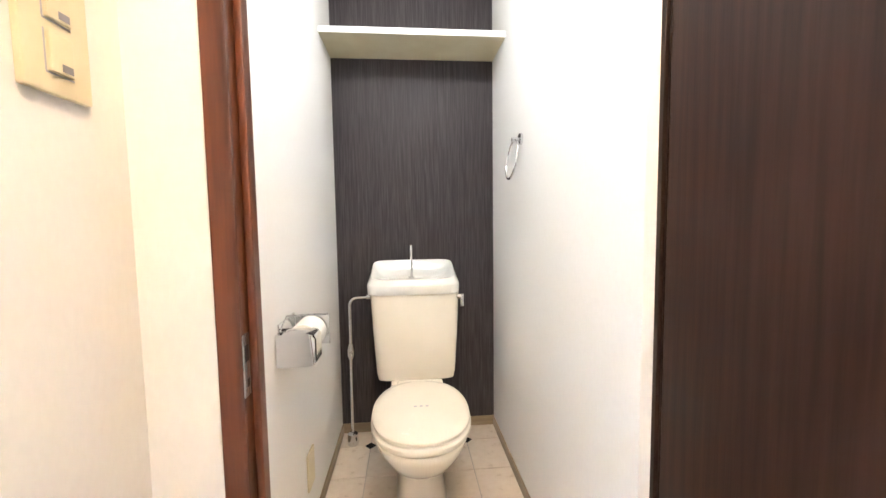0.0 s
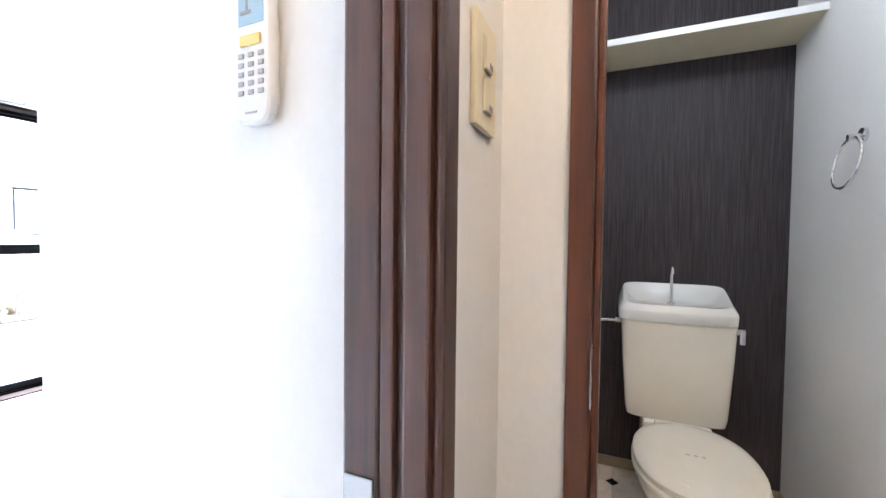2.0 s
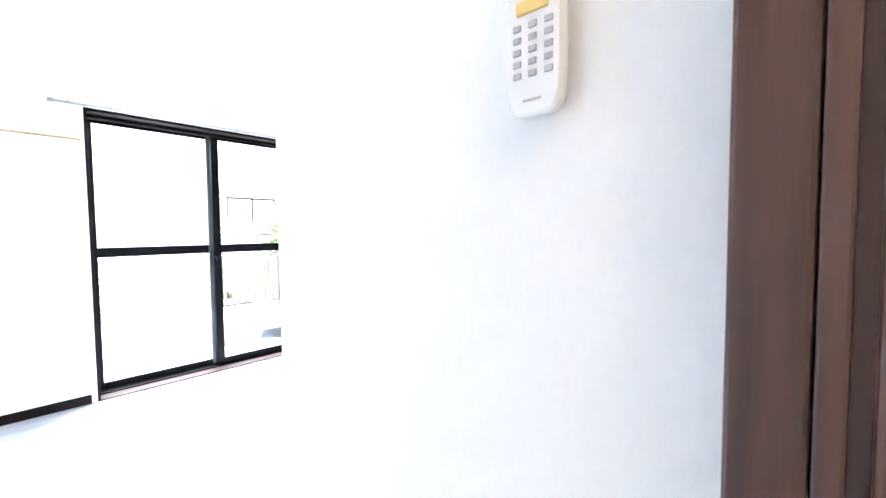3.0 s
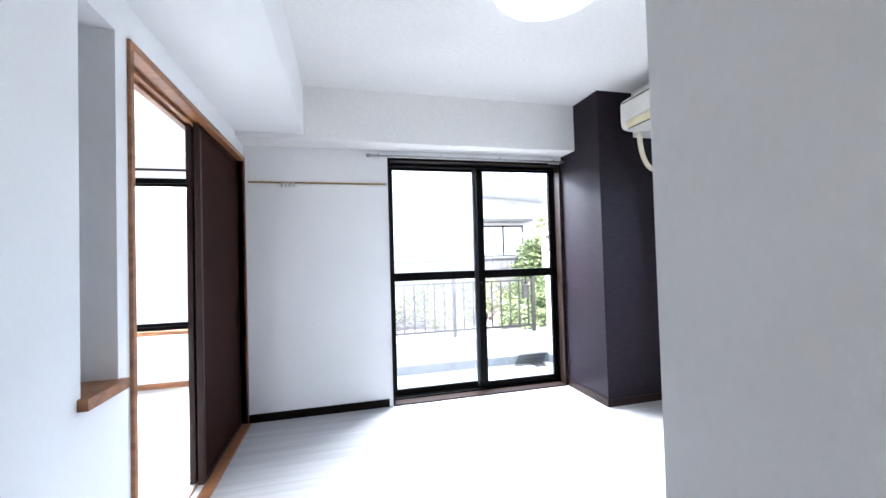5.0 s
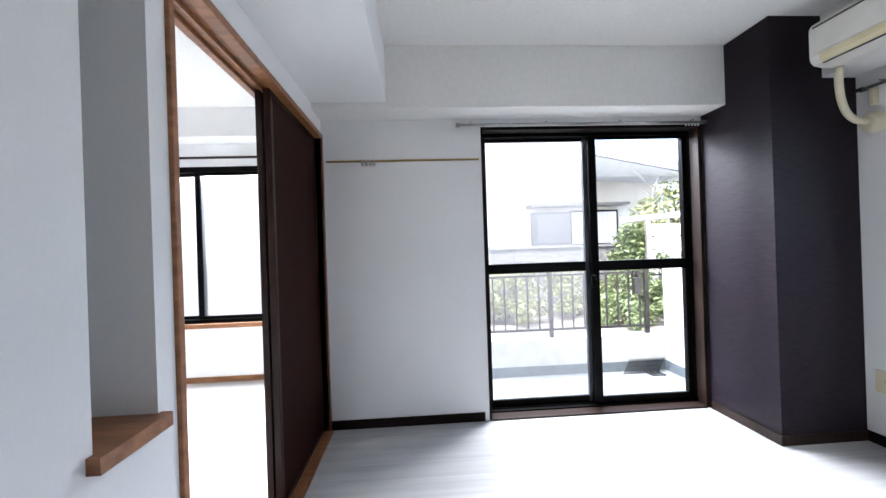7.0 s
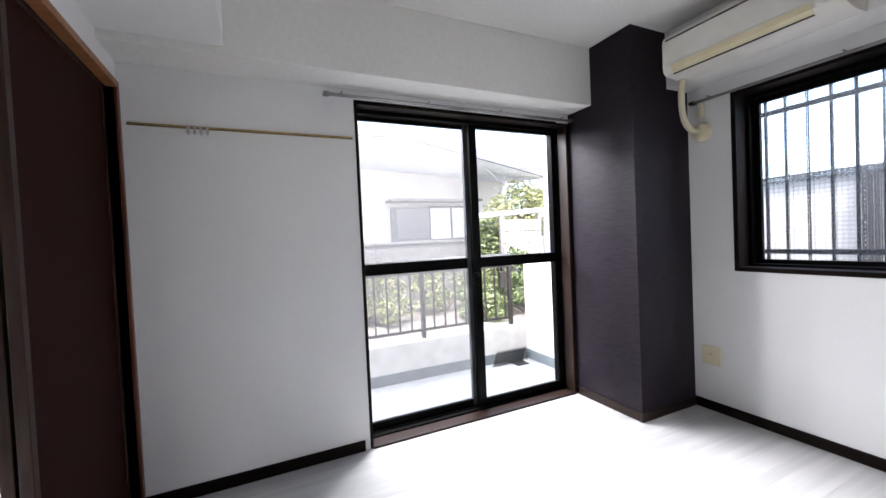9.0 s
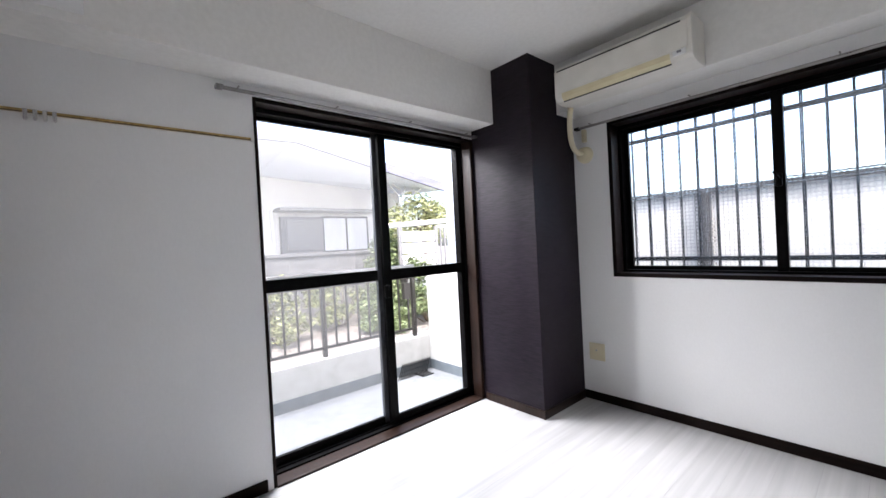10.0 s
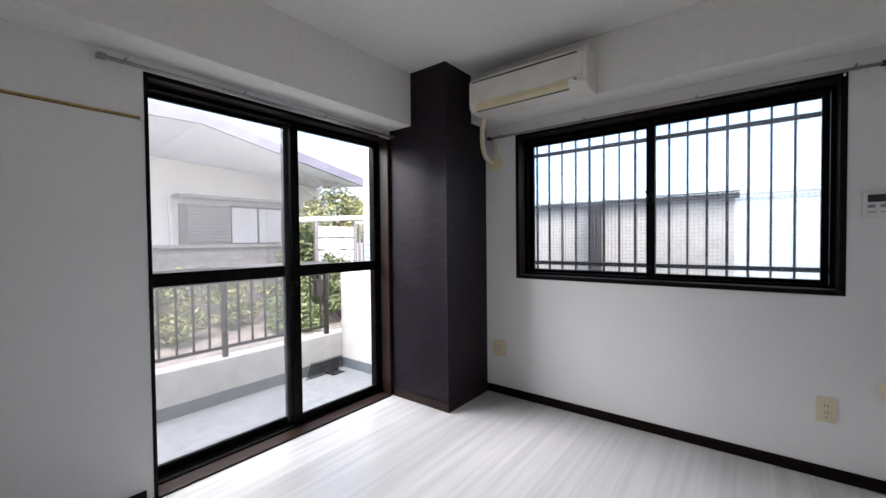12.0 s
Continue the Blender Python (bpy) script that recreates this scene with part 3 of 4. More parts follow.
def fusuma(x0, x1, y0, y1, label):
    d = thing("sliding_door", ((x0 + x1) / 2, (y0 + y1) / 2, 0.003), label, "sliding door", "sliding door leaves")
    boxes("panel", SLIDE, d, (x0 + 0.03, x1 - 0.03, y0 + 0.004, y1 - 0.004, 0.03, SZ - 0.02))
    for b in ((x0, x0 + 0.03, y0, y1, 0.003, SZ + 0.01), (x1 - 0.03, x1, y0, y1, 0.003, SZ + 0.01), (x0 + 0.03, x1 - 0.03, y0, y1, 0.003, 0.03), (x0 + 0.03, x1 - 0.03, y0, y1, SZ - 0.02, SZ + 0.01)):
        boxes("edge", PANEL, d, b, bevel=0.003)
    return d


fusuma(SX1 + 0.003, -3.40, YS - 0.064, YS - 0.034, "dark brown sliding door leaf pushed half open")
fusuma(SX1 + 0.01, -3.42, YS - 0.11, YS - 0.08, "dark brown sliding door leaf behind the open one")

# niche shelf
sill = structure(boxes("trim_niche_sill", ORANGE, None, (NX0 - 0.012, NX1 + 0.016, YS, YS + 0.026, NZ0 - 0.032, NZ0), (NX0, NX1, YS - 0.32, YS, NZ0 - 0.03, NZ0), bevel=0.0), "orange-brown wooden sill of the wall niche", "sill")

# ---- curtain and picture rails ----


def curtain_rail(p, q, off, label, cap_look):
    """A double rail from p to q; off points to the wall."""
    p, q, off = Vector(p), Vector(q), Vector(off)
    c = thing("curtain_rail", (p + q) / 2, label, "curtain rail")
    d = (q - p).normalized()
    for k in (0, 1):
        a, b = p + off * (0.45 * k), q + off * (0.45 * k)
        tube("rail", RAILALU, c, [a, b], 0.0055, 8)
        for e, s_ in ((a, -1), (b, 1)):
            tube("end_cap", cap_look, c, [e, e + d * s_ * 0.03], 0.011, 8)
    n = 4
    for k in range(n):
        m = p + (q - p) * (0.04 + 0.92 * k / (n - 1)) + Vector((0, 0, 0.014))
        tube("bracket", RAILALU, c, [m - off * 0.1, m + off], 0.004, 6)
    for k in range(5):
        m = q - d * (0.03 + 0.022 * k) - Vector((0, 0, 0.016))
        tube("glider", WHITEP, c, [m, m - Vector((0, 0, 0.012))], 0.005, 6)
    return c


curtain_rail((-4.146, 0.19, 1.97), (-4.146, 1.85, 1.97), (-0.049, 0, 0), "silver double curtain rail under the beam", RAILALU)
curtain_rail((-3.58, YW - 0.05, 1.958), (-1.56, YW - 0.05, 1.958), (0, 0.05, 0), "silver double curtain rail above the barred window", RAILDARK)

hanger = thing("picture_rail", (XG + 0.01, -0.2, 1.752), "slim brass picture rail with sliding hooks", "picture rail")
boxes("rail", BRASS, hanger, (XG, XG + 0.009, YS + 0.03, 0.318, 1.745, 1.758), bevel=0.002)
# thin black strip on the rail's face draws its shadow line
boxes("groove", BLACKP, hanger, (XG + 0.009, XG + 0.0095, YS + 0.03, 0.31, 1.7455, 1.7485))
boxes("end_cap", WHITEP, hanger, (XG, XG + 0.014, 0.31, 0.325, 1.74, 1.762), bevel=0.002)
for k in range(4):
    y = -0.46 + 0.026 * k
    boxes("hook", STEEL, hanger, (XG + 0.009, XG + 0.016, y - 0.006, y + 0.006, 1.722, 1.758), (XG + 0.016, XG + 0.032, y - 0.004, y + 0.004, 1.716, 1.722), (XG + 0.03, XG + 0.034, y - 0.004, y + 0.004, 1.722, 1.735))

# ---- air conditioner ----
ac = thing("air_conditioner", (-3.14, YBN, 2.04), "warm white wall-mounted air conditioner with yellowed flap", "air conditioner")
AX0, AX1 = -3.532, -2.748
prof = [(2.183, 2.275), (2.005, 2.275), (1.992, 2.262), (1.985, 2.245), (1.983, 2.10), (1.988, 2.075), (2.006, 2.058), (2.045, 2.05), (2.10, 2.046), (2.183, 2.05)]
bm = bmesh.new()
add_loft(bm, [[(x, y, z) for y, z in prof] for x in (AX0, AX1 - 0.016)])
body = part("body", bm, ACWHITE, ac, bevel=0.003)
bm = bmesh.new()
add_loft(bm, [[(x, y - (0.006 if i not in (0, 9) else 0), z + (0.004 if z > 2.2 else -0.004)) for i, (y, z) in enumerate(prof)] for x in (AX1 - 0.016, AX1)])
part("side_cover", bm, ACWHITE, ac, bevel=0.003)
boxes("intake_slot", BLACKP, body, (AX0 + 0.02, AX1 - 0.05, 1.9835, 1.99, 2.243, 2.251))
boxes("front_panel", ACWHITE, body, (AX0 + 0.004, AX1 - 0.02, 1.979, 1.984, 2.109, 2.238), bevel=0.002)
bm = bmesh.new()
add_loft(bm, [[(x, 1.9802, 2.102), (x, 1.985, 2.0745), (x, 2.0035, 2.0565), (x, 2.015, 2.062), (x, 1.996, 2.078), (x, 1.99, 2.102)] for x in (AX0 + 0.05, AX1 - 0.105)])
part("flap", bm, ACFLAP, body, "yellowed louvre flap")
boxes("flap_gap", BLACKP, body, (AX0 + 0.05, AX1 - 0.105, 2.002, 2.012, 2.052, 2.0565))
boxes("display", WHITEP, body, (AX1 - 0.09, AX1 - 0.03, 1.979, 1.989, 2.08, 2.107), bevel=0.001)
boxes("lamp_window", GREYP, body, (AX1 - 0.07, AX1 - 0.05, 1.9775, 1.983, 2.09, 2.102))
hose = thing("refrigerant_hose", (-3.55, 2.3, 1.8), "cream lagged hose from the air conditioner into the wall", "hose")
pts = []
for k in range(15):
    u = k / 14
    pts.append((-3.505 - 0.058 * u - 0.03 * math.sin(u * math.pi), 2.12 + 0.235 * u ** 1.3, 2.045 - 0.265 * math.sin(min(1, u * 1.02) * math.pi / 2) - 0.02 * math.sin(u * math.pi)))
tube("lagging", CREAM, hose, pts, 0.018, 14)
tube("wall_cap", CREAM, hose, [(-3.563, YW, 1.77), (-3.563, YW - 0.012, 1.77), (-3.563, YW - 0.04, 1.77), (-3.563, YW - 0.052, 1.77)], [0.06, 0.058, 0.05, 0.034], 20, label="round cream wall cap")
boxes("clip", CREAM, hose, (-3.572, -3.544, YW - 0.03, YW, 1.86, 1.95), bevel=0.006)

# ---- sockets and switches ----


def socket(x, z, w, h, style, label):
    s_ = thing("wall_socket", (x, YW, z), label, "socket", "cream wall sockets")
    boxes("plate", CREAM, s_, (x - w / 2, x + w / 2, YW - 0.009, YW, z - h / 2, z + h / 2), bevel=0.003)
    f = boxes("face", CREAM, s_, (x - w * 0.24, x + w * 0.24, YW - 0.012, YW - 0.008, z - h * 0.38, z + h * 0.38), bevel=0.0015)
    if style == "antenna":
        tube("jack", STEEL, f, [(x, YW - 0.02, z + 0.012), (x, YW - 0.011, z + 0.012)], 0.006)
    else:
        for dz in (0.022, -0.012):
            for dx in (-0.006, 0.006):
                boxes("slot", BLACKP, f, (x + dx - 0.0012, x + dx + 0.0012, YW - 0.0135, YW - 0.0115, z + dz - 0.005, z + dz + 0.005))
        tube("earth_pin", BLACKP, f, [(x, YW - 0.0135, z - 0.035), (x, YW - 0.0115, z - 0.035)], 0.003, 8)


socket(-3.543, 0.354, 0.114, 0.122, "antenna", "cream antenna socket near the dark pillar")
socket(-1.724, 0.34, 0.071, 0.12, "power", "cream double power socket below the window's end")

PX0, PZ0 = -1.609, 1.27
panel_ = thing("intercom_panel", (PX0 + 0.06, YW, PZ0), "small white wall control panel with dark display", "control panel")
boxes("body", WHITEP, panel_, (PX0, PX0 + 0.12, YW - 0.02, YW, PZ0, PZ0 + 0.118), bevel=0.004)
boxes("display", BLACKP, panel_, (PX0 + 0.014, PX0 + 0.106, YW - 0.022, YW - 0.019, PZ0 + 0.072, PZ0 + 0.106), bevel=0.001)
for k in range(2):
    boxes("button", GREYP, panel_, (PX0 + 0.014 + 0.04 * k, PX0 + 0.038 + 0.04 * k, YW - 0.023, YW - 0.019, PZ0 + 0.046, PZ0 + 0.06), bevel=0.001)
    boxes("print_bar", GREYP, panel_, (PX0 + 0.014 + 0.04 * k, PX0 + 0.042 + 0.04 * k, YW - 0.0205, YW - 0.019, PZ0 + 0.024, PZ0 + 0.028))
CX0, CZ0 = -1.49, 0.478
cap = thing("round_wall_cap", (CX0, YW, CZ0), "round cream cap on the wall", "wall cap")
tube("cap", CREAM, cap, [(CX0, YW, CZ0), (CX0, YW - 0.016, CZ0), (CX0, YW - 0.022, CZ0)], [0.06, 0.06, 0.05], 28)

lampc = thing("ceiling_lamp", (-2.59, 0.88, CE), "round white ceiling lamp with a glowing domed shade", "ceiling lamp")
bm = bmesh.new()
add_loft(bm, [oval(-2.59, 0.88, z, r, r, 48) for z, r in ((CE - 0.03, 0.25), (CE - 0.05, 0.258), (CE - 0.075, 0.245), (CE - 0.095, 0.18), (CE - 0.102, 0.06))])
part("shade", bm, SHADE, lampc, "glowing milky white shade", smooth=True)
bm = bmesh.new()
add_loft(bm, [oval(-2.59, 0.88, z, r, r, 40) for z, r in ((CE, 0.2), (CE - 0.03, 0.2))])
part("base", bm, WHITEP, lampc)

# ---- wall remote ----
remote = thing("air_conditioner_remote", (-0.884, YR, 1.31), "white air conditioner remote in a wall holder", "remote control")
RX0, RX1 = -0.906, -0.851
boxes("holder", WHITEP, remote, (RX0 + 0.006, RX1 - 0.006, YR - 0.006, YR, 1.2690, 1.3540), bevel=0.002)
bm = bmesh.new()
add_loft(bm, [[(p[0], YR - d, p[1]) for p in [(c[0], c[1]) for c in oval((RX0 + RX1) / 2, 1.3270, 0, (RX1 - RX0) / 2 - k, 0.082 - k, 48, 6.0)]] for d, k in ((0.006, 0.003), (0.010, 0.0), (0.019, 0.0), (0.022, 0.0025))])
rb = part("body", bm, WHITEP, remote, smooth=True)
yf = YR - 0.022
boxes("display", BLUELCD, rb, (RX0 + 0.008, RX1 - 0.008, yf - 0.0008, yf + 0.001, 1.3560, 1.3920), label="pale blue display")
boxes("display_mark", GREYP, rb, (RX0 + 0.012, RX0 + 0.028, yf - 0.0014, yf, 1.3680, 1.3720), (RX0 + 0.02, RX0 + 0.023, yf - 0.0014, yf, 1.3720, 1.3860))
boxes("start_button", YELLOWP, rb, (RX0 + 0.012, RX1 - 0.012, yf - 0.003, yf, 1.3320, 1.3440), bevel=0.001, label="yellow start button")
for c in range(3):
    for r in range(5):
        x, z = RX0 + 0.0125 + 0.0155 * c, 1.3220 - 0.0105 * r
        boxes("button", PALEPRINT, rb, (x - 0.004, x + 0.0035, yf - 0.0018, yf, z - 0.0028, z + 0.0024))
boxes("print_bar", PALEPRINT, rb, (RX0 + 0.018, RX0 + 0.036, yf - 0.0006, yf + 0.0005, 1.2560, 1.2582))

sw = thing("light_switch", (WCX, 0.474, 1.335), "cream two-gang light switch plate", "light switch")
boxes("plate", CREAM, sw, (WCX, WCX + 0.009, 0.430, 0.518, 1.262, 1.408), bevel=0.003)
for z in (1.362, 1.306):
    r = boxes("rocker", CREAM, sw, (WCX + 0.008, WCX + 0.0135, 0.459, 0.489, z - 0.021, z + 0.021), bevel=0.0015)
    boxes("rocker_gap", PALEPRINT, r, (WCX + 0.0085, WCX + 0.0095, 0.456, 0.492, z - 0.0235, z - 0.0215), (WCX + 0.0085, WCX + 0.0095, 0.4555, 0.4572, z - 0.0215, z + 0.0225))
    boxes("label_window", GREYP, r, (WCX + 0.0132, WCX + 0.014, 0.472, 0.486, z - 0.018, z - 0.01))

# ---- door frames of the hall and the toilet ----
trim_hall = structure(thing("trim_hall_door", (-0.66, 0.25, 0), "", ""), "dark red-brown wooden door frame of the living room", "door frame")
boxes("casing", HALLWOOD, trim_hall, (-0.733, -0.693, 0.262, YR, 0, 2.06), bevel=0.003)
boxes("casing", HALLWOOD, trim_hall, (-0.692, -0.678, 0.263, YR, 0, 2.06), bevel=0.002)
boxes("groove", HALLWOOD, trim_hall, (-0.678, -0.668, 0.270, YR - 0.004, 0, 2.06))
boxes("stop", HALLWOOD, trim_hall, (-0.668, -0.641, 0.262, YR - 0.004, 0, 2.06), bevel=0.003)
boxes("bead", HALLWOOD, trim_hall, (-0.641, -0.630, 0.268, YR - 0.004, 0, 2.06), bevel=0.004)
boxes("head", DARKWOOD, trim_hall, (-0.63, 0.27, 0.262, 0.28, 2.0, 2.06), bevel=0.004)
sp = boxes("strike_plate", STEEL, trim_hall, (-0.729, -0.697, 0.2585, 0.2625, 0.80, 0.89), bevel=0.001, label="steel strike plate")
boxes("bolt_hole", BLACKP, sp, (-0.722, -0.707, 0.2575, 0.259, 0.815, 0.85))

trim_toilet = structure(thing("trim_toilet_door", (-0.2, 0.62, 0), "", ""), "red-brown wooden toilet door frame", "door frame")
boxes("jamb", JAMB, trim_toilet, (-0.561, -0.525, 0.576, TY0 + 0.004, 0, 2.03), bevel=0.004)
boxes("stop", JAMB, trim_toilet, (-0.525, -0.513, 0.603, 0.63, 0, 2.03), bevel=0.003)
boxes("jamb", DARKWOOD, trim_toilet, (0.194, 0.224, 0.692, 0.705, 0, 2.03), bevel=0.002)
boxes("head", JAMB, trim_toilet, (-0.525, 0.236, 0.58, TY0 + 0.002, 1.99, 2.03), bevel=0.003)
sp = boxes("strike_plate", STEEL, trim_toilet, (-0.526, -0.5235, 0.578, 0.601, 0.86, 0.955), bevel=0.0008, label="steel strike plate")
boxes("bolt_hole", BLACKP, sp, (-0.5238, -0.523, 0.584, 0.595, 0.913, 0.938), (-0.5238, -0.523, 0.586, 0.594, 0.874, 0.886))

tdoor = thing("toilet_door", (0.218, 0.38, 0.01), "dark walnut toilet door standing wide open", "door")
boxes("leaf", PANEL, tdoor, (0.201, 0.235, 0.075, 0.685, 0.01, 1.99), bevel=0.002)
boxes("edge_band", DARKWOOD, tdoor, (0.2, 0.236, 0.6855, 0.689, 0.01, 1.99))
hd = tube("handle_rose", STEEL, tdoor, [(0.198, 0.135, 0.9), (0.192, 0.135, 0.9)], 0.025, 20)
tube("lever", STEEL, hd, [(0.192, 0.135, 0.9), (0.158, 0.135, 0.9), (0.153, 0.155, 0.9), (0.153, 0.235, 0.9)], 0.009)

# ---- toilet room ----
shelf = thing("wall_shelf", (-0.23, 1.9, 1.93), "cream painted shelf board across the toilet room", "shelf")
boxes("board", CREAM, shelf, (TX0, TX1, 1.768, TY1, 1.924, 1.95), bevel=0.002)
boxes("edge_band", WHITEP, shelf, (TX0, TX1, 1.765, 1.768, 1.924, 1.95), label="white front edge band")

wc = thing("toilet", (-0.243, 1.5, 0), "ivory ceramic toilet with closed lid and hand-wash tank", "toilet")
CX, CY = -0.244, 1.43
bm = bmesh.new()
add_loft(bm, [oval(CX, CY + y, z, rx, ry, 48, p) for z, y, rx, ry, p in ((0.0, 0.18, 0.103, 0.245, 3.0), (0.015, 0.18, 0.098, 0.24, 3.0), (0.09, 0.18, 0.092, 0.218, 2.8), (0.165, 0.165, 0.094, 0.218, 2.6), (0.21, 0.13, 0.108, 0.24, 2.5), (0.255, 0.085, 0.134, 0.267, 2.4),
    (0.30, 0.05, 0.158, 0.275, 2.3), (0.335, 0.035, 0.173, 0.282, 2.3), (0.357, 0.03, 0.178, 0.283, 2.3), (0.367, 0.03, 0.173, 0.279, 2.3))])
part("bowl", bm, CERAMIC, wc, smooth=True)
boxes("tank_foot", CERAMIC, wc, (CX - 0.13, CX + 0.12, 1.79, 1.98, 0.2, 0.356), bevel=0.02)
bm = bmesh.new()
add_loft(bm, [oval(CX, CY, z, rx, ry, 56, 2.25) for z, rx, ry in ((0.368, 0.18, 0.246), (0.375, 0.185, 0.251), (0.389, 0.185, 0.251), (0.395, 0.18, 0.246))])
part("seat", bm, SEATP, wc, smooth=True)
bm = bmesh.new()
add_loft(bm, [oval(CX, CY + 0.005, z, rx, ry, 56, 2.25) for z, rx, ry in ((0.3965, 0.175, 0.238), (0.399, 0.181, 0.244), (0.409, 0.181, 0.244), (0.416, 0.175, 0.238), (0.42, 0.153, 0.213), (0.4215, 0.1, 0.15))])
lid = part("lid", bm, SEATP, wc, smooth=True)
for k in range(3):
    boxes("print_mark", PALEPRINT, lid, (CX - 0.026 + 0.022 * k, CX - 0.015 + 0.022 * k, CY - 0.01, CY - 0.001, 0.4214, 0.4222))
for x in (CX - 0.075, CX + 0.075):
    boxes("hinge", SEATP, wc, (x - 0.02, x + 0.02, CY + 0.235, CY + 0.275, 0.367, 0.408), bevel=0.008)
TXC, TYC = -0.257, 1.922
bm = bmesh.new()
add_loft(bm, [oval(TXC + 0.006, TYC, z, rx, ry, 56, 7.0) for z, rx, ry in ((0.352, 0.172, 0.088), (0.358, 0.184, 0.096), (0.39, 0.19, 0.101), (0.60, 0.204, 0.105), (0.772, 0.212, 0.108))])
part("tank", bm, CERAMIC, wc, smooth=True)


def tilted(ring, cy, k):
    """The same outline, rising towards the wall."""
    return [(x, y, z + k * (y - cy)) for x, y, z in ring]


bm = bmesh.new()
add_loft(bm, [tilted(oval(TXC, TYC - 0.002 + dy, z, rx, ry, 64, p), TYC - 0.002, k) for z, rx, ry, dy, p, k in (
    (0.771, 0.211, 0.110, 0, 8, 0), (0.776, 0.217, 0.114, 0, 8, 0), (0.815, 0.219, 0.115, 0, 8, 0.02), (0.836, 0.217, 0.114, 0.0, 8, 0.16), (0.872, 0.203, 0.107, 0.003, 7, 0.34),
    (0.878, 0.199, 0.104, 0.003, 7, 0.35), (0.875, 0.192, 0.099, 0.003, 6, 0.34), (0.858, 0.178, 0.084, 0.002, 5, 0.22), (0.84, 0.155, 0.066, 0.0, 4, 0.08), (0.834, 0.107, 0.045, 0.0, 3, 0), (0.832, 0.03, 0.02, 0, 2, 0))])
part("tank_lid", bm, BASIN, wc, "white hand-wash basin lid", smooth=True)
SX, SY = TXC - 0.008, 1.935
tube("spout", CHROME, wc, [(SX, SY, 0.832), (SX, SY, 0.965), (SX, SY - 0.004, 0.985), (SX, SY - 0.018, 0.993), (SX, SY - 0.03, 0.981), (SX, SY - 0.032, 0.968)], 0.0066, 12, "chrome spout")
tube("spout_base", CHROME, wc, [(SX, SY, 0.833), (SX, SY, 0.842)], 0.015, 16)
lv = tube("flush_lever", CHROME, wc, [(TXC + 0.203, 1.845, 0.752), (TXC + 0.238, 1.845, 0.752)], 0.015, 14, "chrome flush lever")
boxes("lever_arm", CHROME, lv, (TXC + 0.22, TXC + 0.238, 1.828, 1.84, 0.705, 0.762), bevel=0.004)

pipe = thing("water_supply_pipe", (-0.572, 1.93, 0), "chrome water pipe rising from the floor to the tank", "pipe")
PX_, PY_ = -0.57, 1.93
arc = [(PX_ + 0.038 * (1 - math.cos(a)), PY_, 0.705 + 0.038 * math.sin(a)) for a in [k * math.pi / 12 for k in range(7)]]
tube("riser", CHROME, pipe, [(PX_ - 0.004, PY_ - 0.004, 0.03), (PX_ - 0.002, PY_, 0.47), (PX_, PY_, 0.54)] + arc + [(-0.462, PY_, 0.745)], 0.0075, 12)
tube("valve", CHROME, pipe, [(PX_ - 0.001, PY_, 0.435), (PX_ - 0.001, PY_, 0.457), (PX_ - 0.001, PY_, 0.48), (PX_ - 0.001, PY_, 0.515)], [0.01, 0.0165, 0.0165, 0.009], 14)
tube("nut", CHROME, pipe, [(-0.487, PY_, 0.745), (-0.461, PY_, 0.745)], 0.0125, 6)
tube("knob", CHROME, pipe, [(PX_ - 0.001, PY_ - 0.002, 0.468), (PX_ - 0.001, PY_ - 0.03, 0.468)], 0.01, 12)
tube("floor_flange", CHROME, pipe, [(PX_ - 0.004, PY_ - 0.004, 0.0), (PX_ - 0.004, PY_ - 0.004, 0.055), (PX_ - 0.004, PY_ - 0.004, 0.064)], [0.027, 0.025, 0.013], 18)

RY, RZ = 1.52, 1.43
ring = thing("towel_ring", (TX1, RY, RZ), "chrome towel ring on the white wall", "towel ring")
tube("rose", CHROME, ring, [(TX1, RY, RZ), (TX1 - 0.009, RY, RZ), (TX1 - 0.013, RY, RZ)], [0.022, 0.022, 0.013], 20)
tube("arm", CHROME, ring, [(TX1 - 0.011, RY, RZ - 0.002), (TX1 - 0.039, RY, RZ - 0.004)], 0.009, 12)
tube("hoop", CHROME, ring, [(TX1 - 0.038 + 0.011 * math.cos(a), RY + 0.004 + 0.075 * math.sin(a), RZ - 0.079 + 0.075 * math.cos(a)) for a in [2 * math.pi * k / 40 for k in range(41)]], 0.0044, 8)

holder = thing("toilet_paper_holder", (TX0 + 0.04, 1.15, 0.76), "chrome toilet paper holder with a white roll", "paper holder")
HX = TX0
HY, HZ = 1.055, 0.728
boxes("back_plate", CHROME, holder, (HX, HX + 0.005, HY + 0.03, HY + 0.185, HZ + 0.01, HZ + 0.11), bevel=0.002)
boxes("side_arm", CHROME, holder, (HX + 0.005, HX + 0.11, HY + 0.186, HY + 0.193, HZ + 0.005, HZ + 0.1), bevel=0.003)
tube("core", BLACKP, holder, [(HX + 0.062, HY + 0.187, HZ + 0.055), (HX + 0.062, HY + 0.182, HZ + 0.055)], 0.016, 20, "dark roll core")
bm = bmesh.new()
add_loft(bm, [[(HX + 0.004 + (0.106 - q) * x, y, HZ + 0.09 * z) for x, z in ((0, 0), (0.82, 0.0), (0.93, 0.03), (1, 0.14), (1, 0.84), (0.95, 0.95), (0.84, 1.0), (0, 1.0))] for y, q in ((HY, 0.004), (HY + 0.003, 0.0), (HY + 0.065, 0.0), (HY + 0.068, 0.004))])
part("cover", bm, CHROME, holder, "polished chrome cover flap", smooth=True)
